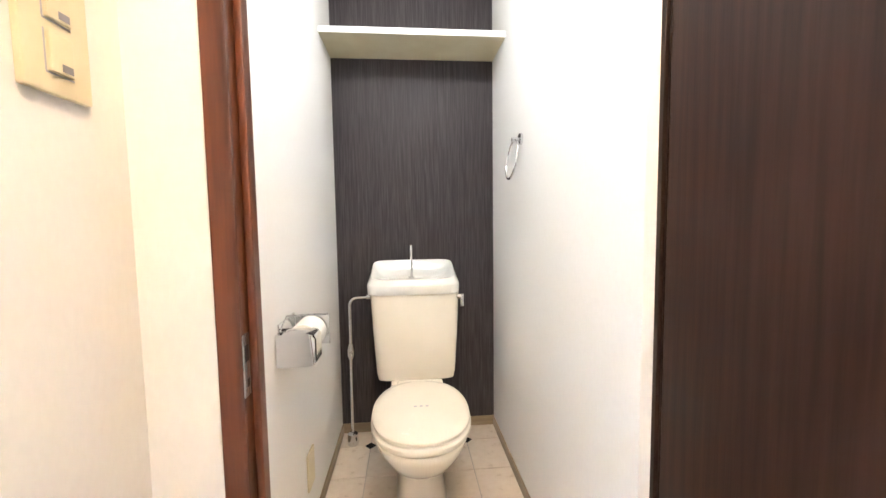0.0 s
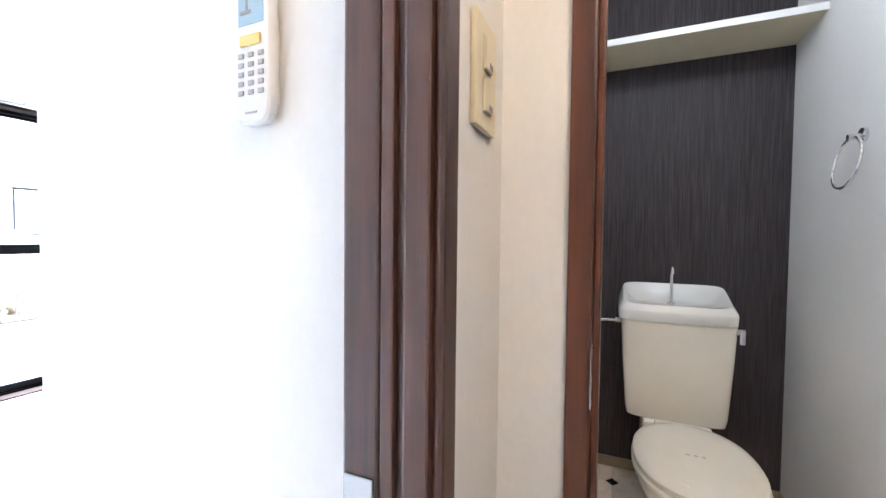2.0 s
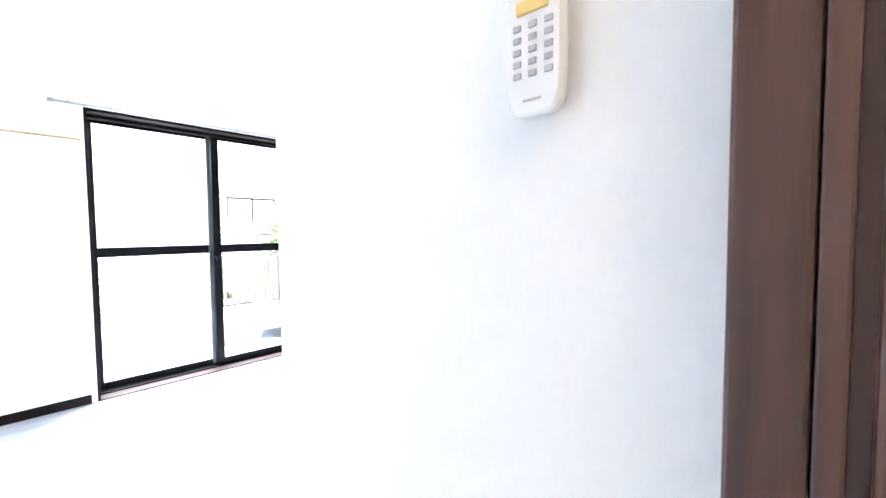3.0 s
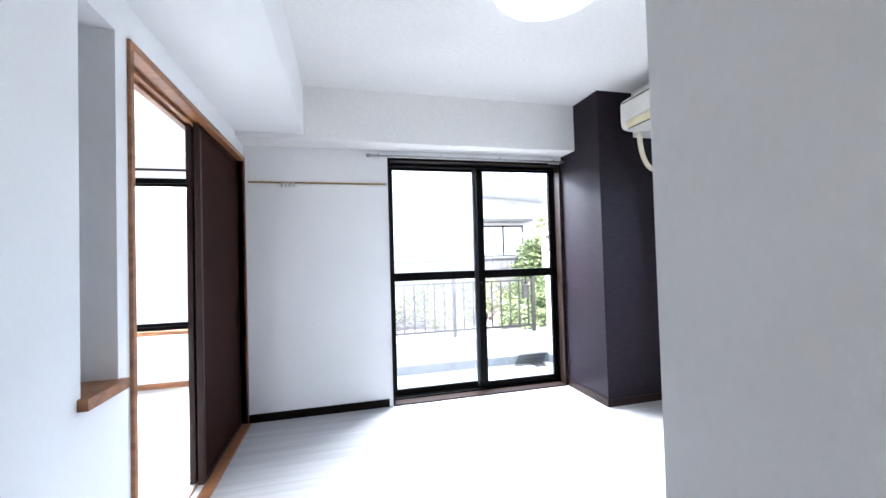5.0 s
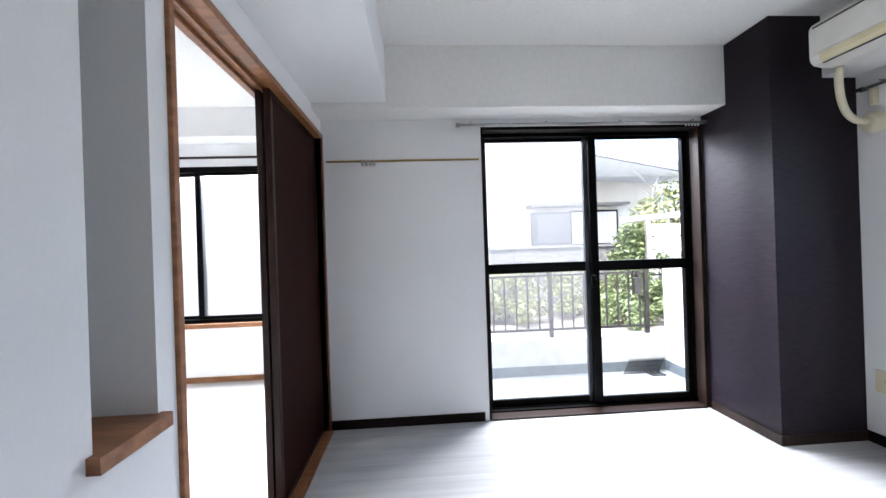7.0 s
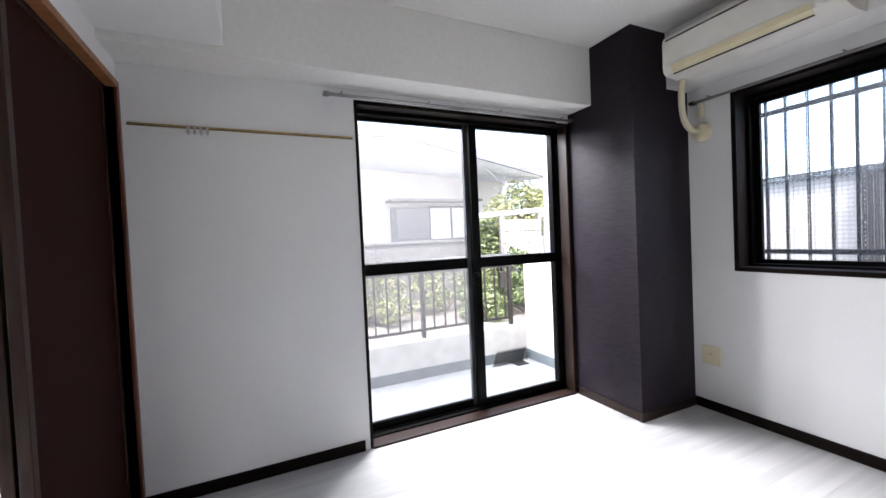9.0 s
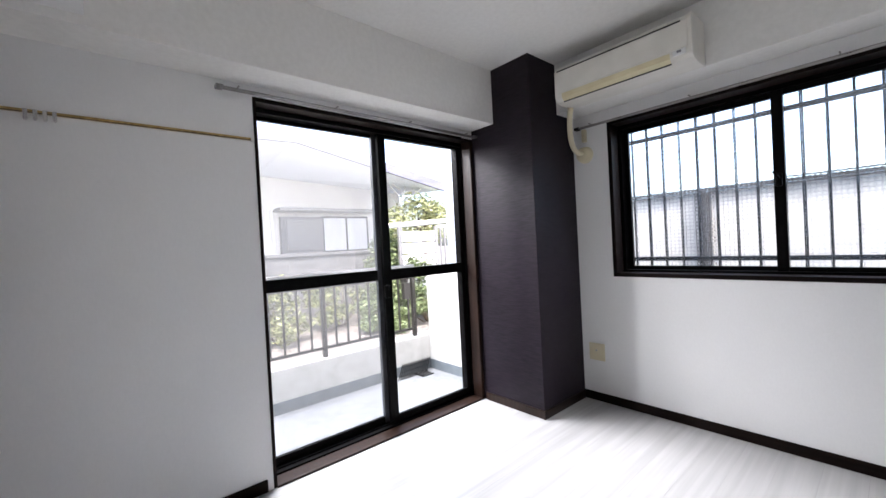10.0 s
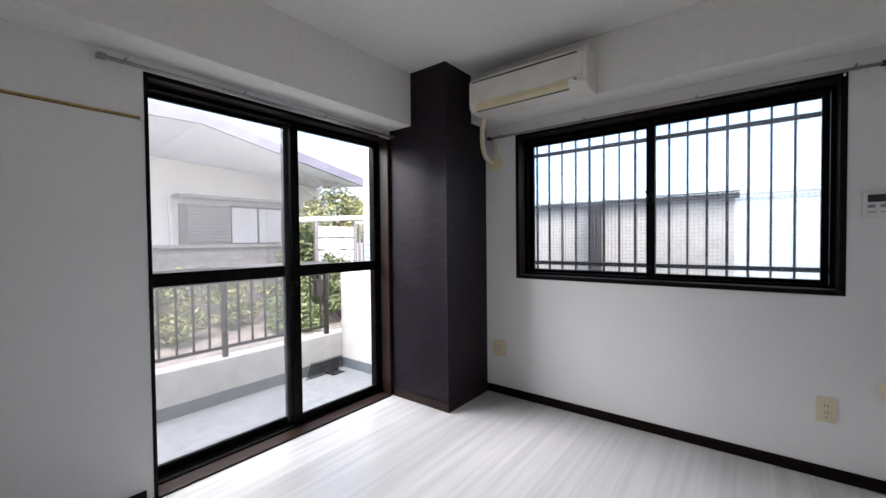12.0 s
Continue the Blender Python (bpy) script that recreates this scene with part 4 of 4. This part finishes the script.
tube("hinge_wire", STEEL, holder, [(HX + 0.004, HY + 0.04, HZ + 0.09), (HX + 0.006, HY + 0.1, HZ + 0.118), (HX + 0.105, HY + 0.185, HZ + 0.102)], 0.0025, 8)
bm = bmesh.new()
circle = [2 * math.pi * k / 32 for k in range(32)]
outer = [(HX + 0.056 + 0.046 * math.cos(a), HZ + 0.052 + 0.046 * math.sin(a)) for a in circle]
inner = [(HX + 0.056 + 0.019 * math.cos(a), HZ + 0.052 + 0.019 * math.sin(a)) for a in circle]
add_loft(bm, [[(x, HY + 0.07, z) for x, z in inner], [(x, HY + 0.07, z) for x, z in outer], [(x, HY + 0.178, z) for x, z in outer], [(x, HY + 0.178, z) for x, z in inner], [(x, HY + 0.07, z) for x, z in inner]], False, False)
part("paper_roll", bm, TISSUE, holder, "white paper roll", smooth=True)
plate = thing("cover_plate", (TX0, 1.355, 0.25), "cream blank cover plate low on the wall", "cover plate")
boxes("plate", CREAM, plate, (TX0, TX0 + 0.008, 1.318, 1.40, 0.185, 0.315), bevel=0.003)

tl = thing("toilet_ceiling_light", (-0.22, 1.0, 2.3), "small round ceiling light in the toilet room", "ceiling light")
bm = bmesh.new()
add_loft(bm, [oval(-0.22, 1.0, z, r, r, 24) for z, r in ((2.3, 0.05), (2.285, 0.05), (2.28, 0.03), (2.26, 0.03))])
part("socket", bm, WHITEP, tl, smooth=True)
hl = thing("hall_ceiling_light", (-0.05, -0.12, CE), "small round ceiling light in the entry", "ceiling light")
bm = bmesh.new()
add_loft(bm, [oval(-0.05, -0.12, z, r, r, 24) for z, r in ((CE, 0.06), (CE - 0.03, 0.06), (CE - 0.038, 0.05))])
part("socket", bm, WHITEP, hl, smooth=True)

# ---- balcony ----
PX = -5.48
structure(boxes("balcony_floor", BALCFLOOR, None, (PX, XG - 0.2, YS, 2.385, -0.3, -0.15)), "grey coated balcony floor", "balcony floor")
structure(boxes("balcony_parapet", CONCRETE, None, (PX - 0.16, PX, YS - 0.1, 2.55, -0.3, 0.215), bevel=0.008), "low pale concrete balcony parapet", "parapet")
structure(boxes("balcony_side_wall", CONCRETE, None, (PX, XG - 0.2, 2.385, 2.53, -0.3, 0.95), bevel=0.006), "white concrete balcony side wall", "wall")
structure(boxes("balcony_upstand", BALCSTRIP, None, (PX, PX + 0.006, YS, 2.379, -0.15, -0.05), (PX + 0.006, XG - 0.2, 2.379, 2.385, -0.15, -0.05)), "blue-grey waterproof upstand", "upstand")
drain = thing("balcony_drain", (-5.36, 2.2, -0.15), "dark grated floor drain on the balcony", "drain")
boxes("frame", BLACKALU, drain, (-5.43, -5.29, 2.13, 2.27, -0.15, -0.144))
for k in range(6):
    boxes("slat", STEEL, drain, (-5.42 + 0.022 * k, -5.408 + 0.022 * k, 2.14, 2.26, -0.144, -0.138))
screen2 = thing("drain_guard", (-5.40, 2.2, -0.15), "slanted dark guard of thin crossed rods by the drain", "drain guard")
for k in range(16):
    y = 1.965 + 0.0235 * k
    tube("rod", BLACKALU, screen2, [(PX + 0.10, y - 0.075, -0.147), (PX + 0.012, y + 0.045, -0.03)], 0.0045, 6)
for k in range(3):
    u = 0.2 + 0.3 * k
    tube("cross_rod", BLACKALU, screen2, [(PX + 0.10 - 0.088 * u, 1.89 + 0.12 * u, -0.147 + 0.117 * u), (PX + 0.10 - 0.088 * u, 2.243 + 0.12 * u, -0.147 + 0.117 * u)], 0.003, 6)

rail = thing("balcony_railing", (PX - 0.08, 0.9, 0.19), "dark bronze balcony railing with silver handrail", "railing")
RXX = PX - 0.07
boxes("handrail", RAILALU, rail, (RXX - 0.03, RXX + 0.03, YS, 2.26, 0.955, 0.985), bevel=0.006, label="silver handrail")
boxes("upper_rail", RAILDARK, rail, (RXX - 0.014, RXX + 0.014, YS, 2.26, 0.84, 0.865))
boxes("lower_rail", RAILDARK, rail, (RXX - 0.014, RXX + 0.014, YS, 2.26, 0.285, 0.31))
for y in (-0.5, 0.36, 1.225, 2.245):
    boxes("post", RAILDARK, rail, (RXX - 0.02, RXX + 0.02, y - 0.02, y + 0.02, 0.21, 0.955), bevel=0.002)
k = -0.68
while k < 2.2:
    if min(abs(k - p) for p in (-0.5, 0.36, 1.225, 2.245)) > 0.05:
        boxes("bar", RAILDARK, rail, (RXX - 0.008, RXX + 0.008, k - 0.008, k + 0.008, 0.31, 0.84))
    k += 0.119

mbox = thing("railing_box", (RXX, 2.13, 0.62), "small dark box hung on the balcony railing", "box")
boxes("case", RAILDARK, mbox, (RXX + 0.018, RXX + 0.07, 2.085, 2.165, 0.63, 0.8), bevel=0.006)
boxes("hook", RAILDARK, mbox, (RXX - 0.02, RXX + 0.03, 2.1, 2.11, 0.8, 0.87), (RXX - 0.02, RXX + 0.03, 2.14, 2.15, 0.8, 0.87), bevel=0.001)

pier = structure(boxes("pier", BALCSTRIP, None, (-5.13, XG - 0.2, 2.42, 2.6, 0.95, 2.7)), "blue-grey tile-clad pier on the balcony side wall", "pier")
for k in range(26):
    for c in range(4):
        boxes("tile", BALCTILE, pier, (-5.128 + 0.183 * c, -4.952 + 0.183 * c, 2.414, 2.42, 0.955 + 0.067 * k, 1.015 + 0.067 * k))
    boxes("tile", BALCTILE, pier, (-5.136, -5.13, 2.425, 2.595, 0.955 + 0.067 * k, 1.015 + 0.067 * k))

# ---- outdoors ----
structure(boxes("ground", SOIL, None, (-300, 300, -300, 300, -0.6, -0.2)), "ground round the building", "ground")
bm = bmesh.new()
gx, gy = 24, 60
grid = [[bm.verts.new((PX - 0.16 - 2.9 * i / gx, -6 + 12.0 * j / gy, 0.05 + 0.05 * noise.noise((i * 0.35, j * 0.35, 0)) + 0.02 * noise.noise((i * 1.3, j * 1.3, 3)))) for j in range(gy + 1)] for i in range(gx + 1)]
for i in range(gx):
    for j in range(gy):
        bm.faces.new((grid[i][j], grid[i + 1][j], grid[i + 1][j + 1], grid[i][j + 1]))
structure(part("garden_bed", bm, SOIL, smooth=True), "bare brown soil bed outside the balcony", "soil")


def foliage(name, mat, parent, blobs, count, size, seed, label=""):
    """Many small pointed leaves scattered through a few rounded clumps, denser outside."""
    rng = random.Random(seed)
    verts, faces = [], []
    for _ in range(count):
        cx, cy, cz, rx, ry, rz = rng.choice(blobs)
        d = Vector((rng.gauss(0, 1), rng.gauss(0, 1), rng.gauss(0, 1))).normalized() * rng.uniform(0.35, 1.05)
        p = Vector((cx + d.x * rx, cy + d.y * ry, cz + d.z * rz))
        q = Euler((rng.uniform(-1, 1), rng.uniform(-1, 1), rng.uniform(0, 6.28))).to_matrix()
        s_ = size * rng.uniform(0.6, 1.3)
        i = len(verts)
        verts += [p + q @ Vector(v) * s_ for v in ((0, -1, 0), (0.42, -0.2, 0.1), (0.3, 0.5, 0.05), (0, 1, -0.1), (-0.3, 0.5, 0.05), (-0.42, -0.2, 0.1))]
        faces += [(i, i + 1, i + 2, i + 3), (i, i + 3, i + 4, i + 5)]
    me = bpy.data.meshes.new(name)
    me.from_pydata([tuple(v) for v in verts], [], faces)
    me.materials.append(mat)
    ob = new(name, me)
    ob.parent = parent
    if parent.type == "EMPTY":
        ob.matrix_parent_inverse = Matrix.Translation(parent.location).inverted()
    if label:
        ob["label"] = label
    return ob


def shrub(x, y, h, r, mat, seed, label):
    rng = random.Random(seed)
    s_ = thing("shrub", (x, y, 0.03), label, "shrub", "shrubs by the block wall")
    bm = bmesh.new()
    tips = []
    for k in range(16):
        a = rng.uniform(0, 6.28)
        e = Vector((x + r * rng.uniform(0.3, 0.9) * math.cos(a), y + r * rng.uniform(0.4, 1.1) * math.sin(a), h * rng.uniform(0.22, 0.95)))
        m = Vector((x, y, 0)).lerp(e, 0.5) + Vector((0, 0, h * 0.06))
        add_tube(bm, [(x, y, 0.0), m, e], [0.01, 0.006, 0.003], 5)
        tips.append(e)
    part("stems", bm, BARK, s_)
    blobs = [(e.x, e.y, e.z, r * 0.36, r * 0.42, h * 0.17) for e in tips]
    foliage("leaves", mat, s_, blobs, 2600, 0.03, seed)


shrub(-7.3, 0.65, 0.85, 0.42, LEAFY, 1, "yellow-green leafy shrub in the soil bed")
shrub(-7.2, 1.35, 0.8, 0.45, LEAFY, 2, "yellow-green leafy shrub in the soil bed")
shrub(-7.5, 2.35, 0.75, 0.42, LEAFY, 3, "yellow-green leafy shrub in the soil bed")
shrub(-7.4, 3.0, 0.8, 0.42, LEAF, 4, "dark green leafy shrub by the gate")
shrub(-7.3, -0.3, 0.8, 0.42, LEAFY, 5, "yellow-green leafy shrub in the soil bed")
shrub(-7.35, -1.2, 0.8, 0.42, LEAF, 6, "green leafy shrub in the soil bed")
shrub(-6.7, 3.35, 0.6, 0.42, LEAF, 9, "dark green leafy shrub by the gate")
shrub(-6.75, 2.65, 0.5, 0.4, LEAF, 10, "dark green leafy shrub by the gate")
shrub(-7.45, 3.55, 0.95, 0.4, LEAF, 8, "dark green leafy shrub by the gate")

bwall = thing("block_wall", (-8.5, 0, -0.1), "weathered grey concrete block garden wall", "garden wall")
boxes("coping", BLOCK, bwall, (-8.62, -8.38, -6, 3.95, 1.11, 1.16), bevel=0.006)
boxes("mortar", BLOCK, bwall, (-8.57, -8.445, -6, 3.95, -0.2, 1.11))

house = thing("neighbour_house", (-9.5, 1.9, -0.2), "cream stucco house with a wide grey gable roof", "house")
HW = -9.5
boxes("wall", STUCCO, house, (HW - 6, HW, -5.0, 4.9, -0.2, 2.2))
bm = bmesh.new()
add_loft(bm, [[(x, -5.0, 2.2), (x, 4.9, 2.2), (x, 4.9, 2.38), (x, 1.9, 2.6), (x, -5.0, 2.0 + 0.22)] for x in (HW - 6, HW)])
part("gable", bm, STUCCO, house)
for nm, ya, yb in (("roof", 1.85, 5.12), ("roof", 1.85, -6.0)):
    bm = bmesh.new()
    za, zb = 2.58, 2.58 - abs(yb - ya) * 0.062
    ea = 2.745
    eb = ea - (0.2 * (4.62 - ya) if yb > ya else 0.25)
    add_loft(bm, [[(HW - 6, ya, za + 0.6), (HW - 0.02, ya, za), (HW + 1.9, ya, ea), (HW + 1.9, ya, ea + 0.05), (HW - 6, ya, za + 0.75)],
                  [(HW - 6, yb, zb + 0.6), (HW - 0.02, yb, zb), (HW + 1.9, yb - 0.5 * (1 if yb > ya else -1), eb), (HW + 1.9, yb - 0.5 * (1 if yb > ya else -1), eb + 0.05), (HW - 6, yb, zb + 0.75)]])
    r = part(nm, bm, SOFFIT, house, "pale grey boarded soffit and roof")
    bm = bmesh.new()
    ye = yb - 0.5 * (1 if yb > ya else -1)
    add_loft(bm, [[(HW + 1.9, ya, ea - 0.03), (HW + 1.95, ya, ea - 0.03), (HW + 1.95, ya, ea + 0.12), (HW + 1.9, ya, ea + 0.12)], [(HW + 1.9, ye, eb - 0.03), (HW + 1.95, ye, eb - 0.03), (HW + 1.95, ye, eb + 0.12), (HW + 1.9, ye, eb + 0.12)]])
    part("fascia", bm, FASCIA, r, "mauve-grey fascia board")
win = boxes("window", BLACKALU, house, (HW, HW + 0.05, 3.0, 4.02, 1.14, 1.86), label="window with white lace curtains")
for y0, y1 in ((3.04, 3.5), (3.54, 3.98)):
    boxes("pane", CURTAIN, win, (HW + 0.05, HW + 0.058, y0, y1, 1.18, 1.82))
sh = boxes("shutter_case", SHUTCASE, house, (HW, HW + 0.1, 2.2, 3.0, 1.16, 1.84), label="grey slatted shutter case")
for k in range(10):
    boxes("slat", SHUTTER, sh, (HW + 0.1, HW + 0.116, 2.3, 2.98, 1.22 + 0.058 * k, 1.262 + 0.058 * k))
boxes("awning", SHUTTER, house, (HW, HW + 0.4, 2.1, 4.1, 1.93, 1.98), bevel=0.01)
tube("downpipe", WHITEMETAL, house, [(HW + 0.06, 2.9, 2.0), (HW + 0.06, 2.15, 2.02), (HW + 0.06, 2.05, 1.95), (HW + 0.06, 2.08, 1.3), (HW + 0.06, 2.08, -0.2)], 0.022)
win = boxes("window", WHITEMETAL, house, (HW, HW + 0.04, 0.7, 1.48, 1.26, 2.16))
boxes("pane", CURTAIN, win, (HW + 0.04, HW + 0.05, 0.75, 1.43, 1.31, 2.11))

gate = thing("white_fence", (-7.5, 4.1, 0), "white metal fence panel and gate beside the wall", "fence")
for z in (0.35, 0.55, 0.75, 0.95, 1.15, 1.35):
    boxes("slat", WHITEMETAL, gate, (-7.515, -7.495, 3.5, 4.22, z - 0.088, z + 0.085), bevel=0.003)
for y in (3.47, 4.25, 4.95):
    boxes("post", SHUTTER, gate, (-7.53, -7.48, y - 0.03, y + 0.03, -0.1, 1.52), bevel=0.004)
for k in range(6):
    boxes("bar", SHUTTER, gate, (-7.51, -7.49, 4.34 + 0.1 * k, 4.37 + 0.1 * k, 0.1, 1.5))
boxes("top_rail", WHITEMETAL, gate, (-7.52, -7.485, 4.28, 4.92, 1.5, 1.54))
tube("pipe", WHITEMETAL, gate, [(-7.6, 3.1, 1.52), (-7.6, 5.2, 1.66)], 0.045)


def tree(x, y, h, seed, label, blobs, mat, count):
    rng = random.Random(seed)
    t_ = thing("tree", (x, y, -0.2), label, "tree")
    bm = bmesh.new()
    add_tube(bm, [(x, y, -0.2), (x + 0.05, y + 0.04, h * 0.35), (x, y + 0.1, h * 0.65), (x + 0.08, y + 0.05, h)], [0.07, 0.055, 0.04, 0.02], 8)
    for b in blobs:
        z0 = h * rng.uniform(0.35, 0.7)
        e = Vector(b[:3])
        add_tube(bm, [(x + 0.02, y + 0.05, z0), Vector((x, y, z0)).lerp(e, 0.55) + Vector((0, 0, 0.1)), e], [0.03, 0.018, 0.008], 6)
    part("trunk", bm, BARK, t_)
    foliage("crown", mat, t_, blobs, count, 0.045, seed)


tree(-8.1, 4.4, 2.1, 11, "slender garden tree with light green leaves", [(-8.1, 4.3, 1.95, 0.4, 0.45, 0.25), (-8.0, 4.75, 1.8, 0.35, 0.4, 0.25), (-8.2, 3.95, 1.65, 0.35, 0.35, 0.3), (-8.05, 3.75, 1.2, 0.3, 0.3, 0.3), (-8.1, 4.6, 1.5, 0.4, 0.4, 0.3)], LEAFPALE, 3600)
twigs = thing("bare_tree", (-8.2, 3.9, -0.2), "bare pale-barked tree with forked twigs", "tree")
bm = bmesh.new()
trng = random.Random(21)
add_tube(bm, [(-8.2, 3.9, -0.2), (-8.15, 3.95, 1.2), (-8.05, 3.9, 2.0), (-7.95, 4.0, 2.35)], [0.04, 0.03, 0.016, 0.006], 7)
for k in range(7):
    p0 = Vector((-8.05, 3.92, 1.75 + 0.08 * k))
    p1 = p0 + Vector((trng.uniform(-0.1, 0.3), trng.uniform(-0.45, 0.5), trng.uniform(0.05, 0.25)))
    p2 = p1 + Vector((trng.uniform(-0.1, 0.2), trng.uniform(-0.25, 0.3), trng.uniform(0.0, 0.22)))
    add_tube(bm, [p0, p1, p2], [0.009, 0.006, 0.003], 6)
part("trunk", bm, CONCRETE, twigs, smooth=True)
tree(-7.95, 3.45, 1.3, 12, "small dark green tree behind the fence", [(-7.9, 3.45, 1.2, 0.28, 0.3, 0.3), (-7.85, 3.3, 0.9, 0.28, 0.3, 0.3), (-7.9, 3.6, 0.65, 0.3, 0.3, 0.3)], LEAF, 2600)

nw = thing("north_boundary_wall", (-4.0, 3.6, -0.2), "pale rendered boundary wall with a dark cap", "boundary wall")
boxes("wall", CONCRETE, nw, (-5.9, -2.11, 3.58, 3.7, -0.2, 1.495))
boxes("cap", RAILDARK, nw, (-5.9, -2.08, 3.54, 3.74, 1.495, 1.545))
boxes("post", RAILDARK, nw, (-3.2, -3.1, 3.5, 3.58, -0.2, 1.495))
nh = thing("north_building", (-1.0, 6.2, -0.2), "pale blue-grey neighbouring house wall", "house")
boxes("wall", PALEGREEN, nh, (-2.2, 4.0, 6.0, 9.0, -0.2, 1.7))
boxes("coping", PALEGREEN, nh, (-2.22, 4.02, 5.98, 9.02, 1.7, 1.74))

# ---- garden wall blocks ----
bm = bmesh.new()
add_box(bm, 0, 0.02, 0.0015, 0.3965, 0.0015, 0.1975)
bmesh.ops.recalc_face_normals(bm, faces=bm.faces)
block_mesh = bpy.data.meshes.new("block")
bm.to_mesh(block_mesh)
bm.free()
block_mesh.materials.append(BLOCK)
for r in range(6):
    for c in range(20):
        y = -4.2 + 0.398 * c - (0.199 if r % 2 else 0)
        if y + 0.4 < 3.95:
            ob = new("block", block_mesh)
            ob.location = (-8.445, y, -0.085 + 0.199 * r)
            ob.parent = bwall
            ob.matrix_parent_inverse = Matrix.Translation(bwall.location).inverted()

# ---- floor pieces ----
rng = random.Random(7)
PW, PLEN = 0.152, 4.5
meshes = {}


def plank(x0, x1, y0, y1):
    key = (round(x1 - x0, 4), round(y1 - y0, 4))
    if key not in meshes:
        bm = bmesh.new()
        w, l_ = key
        e = 0.0004
        add_loft(bm, [[(0.0001, 0.0001, -0.004), (w - 0.0001, 0.0001, -0.004), (w - 0.0001, l_ - 0.0001, -0.004), (0.0001, l_ - 0.0001, -0.004)], [(0.0001, 0.0001, -e), (w - 0.0001, 0.0001, -e), (w - 0.0001, l_ - 0.0001, -e), (0.0001, l_ - 0.0001, -e)],
                      [(e, e, 0), (w - e, e, 0), (w - e, l_ - e, 0), (e, l_ - e, 0)]], bottom=False)
        me = bpy.data.meshes.new("plank")
        bmesh.ops.recalc_face_normals(bm, faces=bm.faces)
        bm.to_mesh(me)
        bm.free()
        me.materials.append(FLOOR)
        meshes[key] = me
    ob = new("plank", meshes[key])
    ob.location = (x0, y0, 0)
    ob.parent = floor


x = XG
while x < 1.0:
    x1 = min(x + PW, 1.0)
    top = YW if x1 < XE else (0.575 if x > -0.73 else YW)
    y = YS + 0.03 - rng.choice((0.0, 0.3, 0.6, 0.9))
    while y < top:
        y0, y1 = max(y, YS - 0.0), min(y + PLEN, top)
        if y1 - y0 > 0.02:
            plank(x, x1, y0, y1)
        y += PLEN
    x = x1

TP = 0.2405
tmesh = {}
for i in range(-2, 3):
    for j in range(-6, 1):
        x0, x1, y0, y1 = -0.484 + TP * i, -0.484 + TP * (i + 1), 1.90 + TP * j, 1.90 + TP * (j + 1)
        x0, x1, y0, y1 = max(x0, TX0), min(x1, TX1 + 0.02), max(y0, 0.582), min(y1, TY1)
        if x1 - x0 < 0.02 or y1 - y0 < 0.02:
            continue
        key = (round(x1 - x0, 3), round(y1 - y0, 3))
        if key not in tmesh:
            bm = bmesh.new()
            w, l_ = key
            add_loft(bm, [[(0.0012, 0.0012, -0.003), (w - 0.0012, 0.0012, -0.003), (w - 0.0012, l_ - 0.0012, -0.003), (0.0012, l_ - 0.0012, -0.003)], [(0.0018, 0.0018, 0), (w - 0.0018, 0.0018, 0), (w - 0.0018, l_ - 0.0018, 0), (0.0018, l_ - 0.0018, 0)]], bottom=False)
            bmesh.ops.recalc_face_normals(bm, faces=bm.faces)
            me = bpy.data.meshes.new("tile")
            bm.to_mesh(me)
            bm.free()
            me.materials.append(TILE)
            tmesh[key] = me
        ob = new("tile", tmesh[key])
        ob.location = (x0, y0, 0)
        ob.parent = tfloor
for i in (0, 2):
    for j in (0, -2, -4):
        cx, cy = -0.484 + TP * i, 1.90 + TP * j
        if cx < TX1:
            bm = bmesh.new()
            add_loft(bm, [[(cx - 0.029, cy, 0), (cx, cy - 0.029, 0), (cx + 0.029, cy, 0), (cx, cy + 0.029, 0)], [(cx - 0.028, cy, 0.0012), (cx, cy - 0.028, 0.0012), (cx + 0.028, cy, 0.0012), (cx, cy + 0.028, 0.0012)]], bottom=False)
            part("inset", bm, BLACKTILE, tfloor, "small black diamond inset")
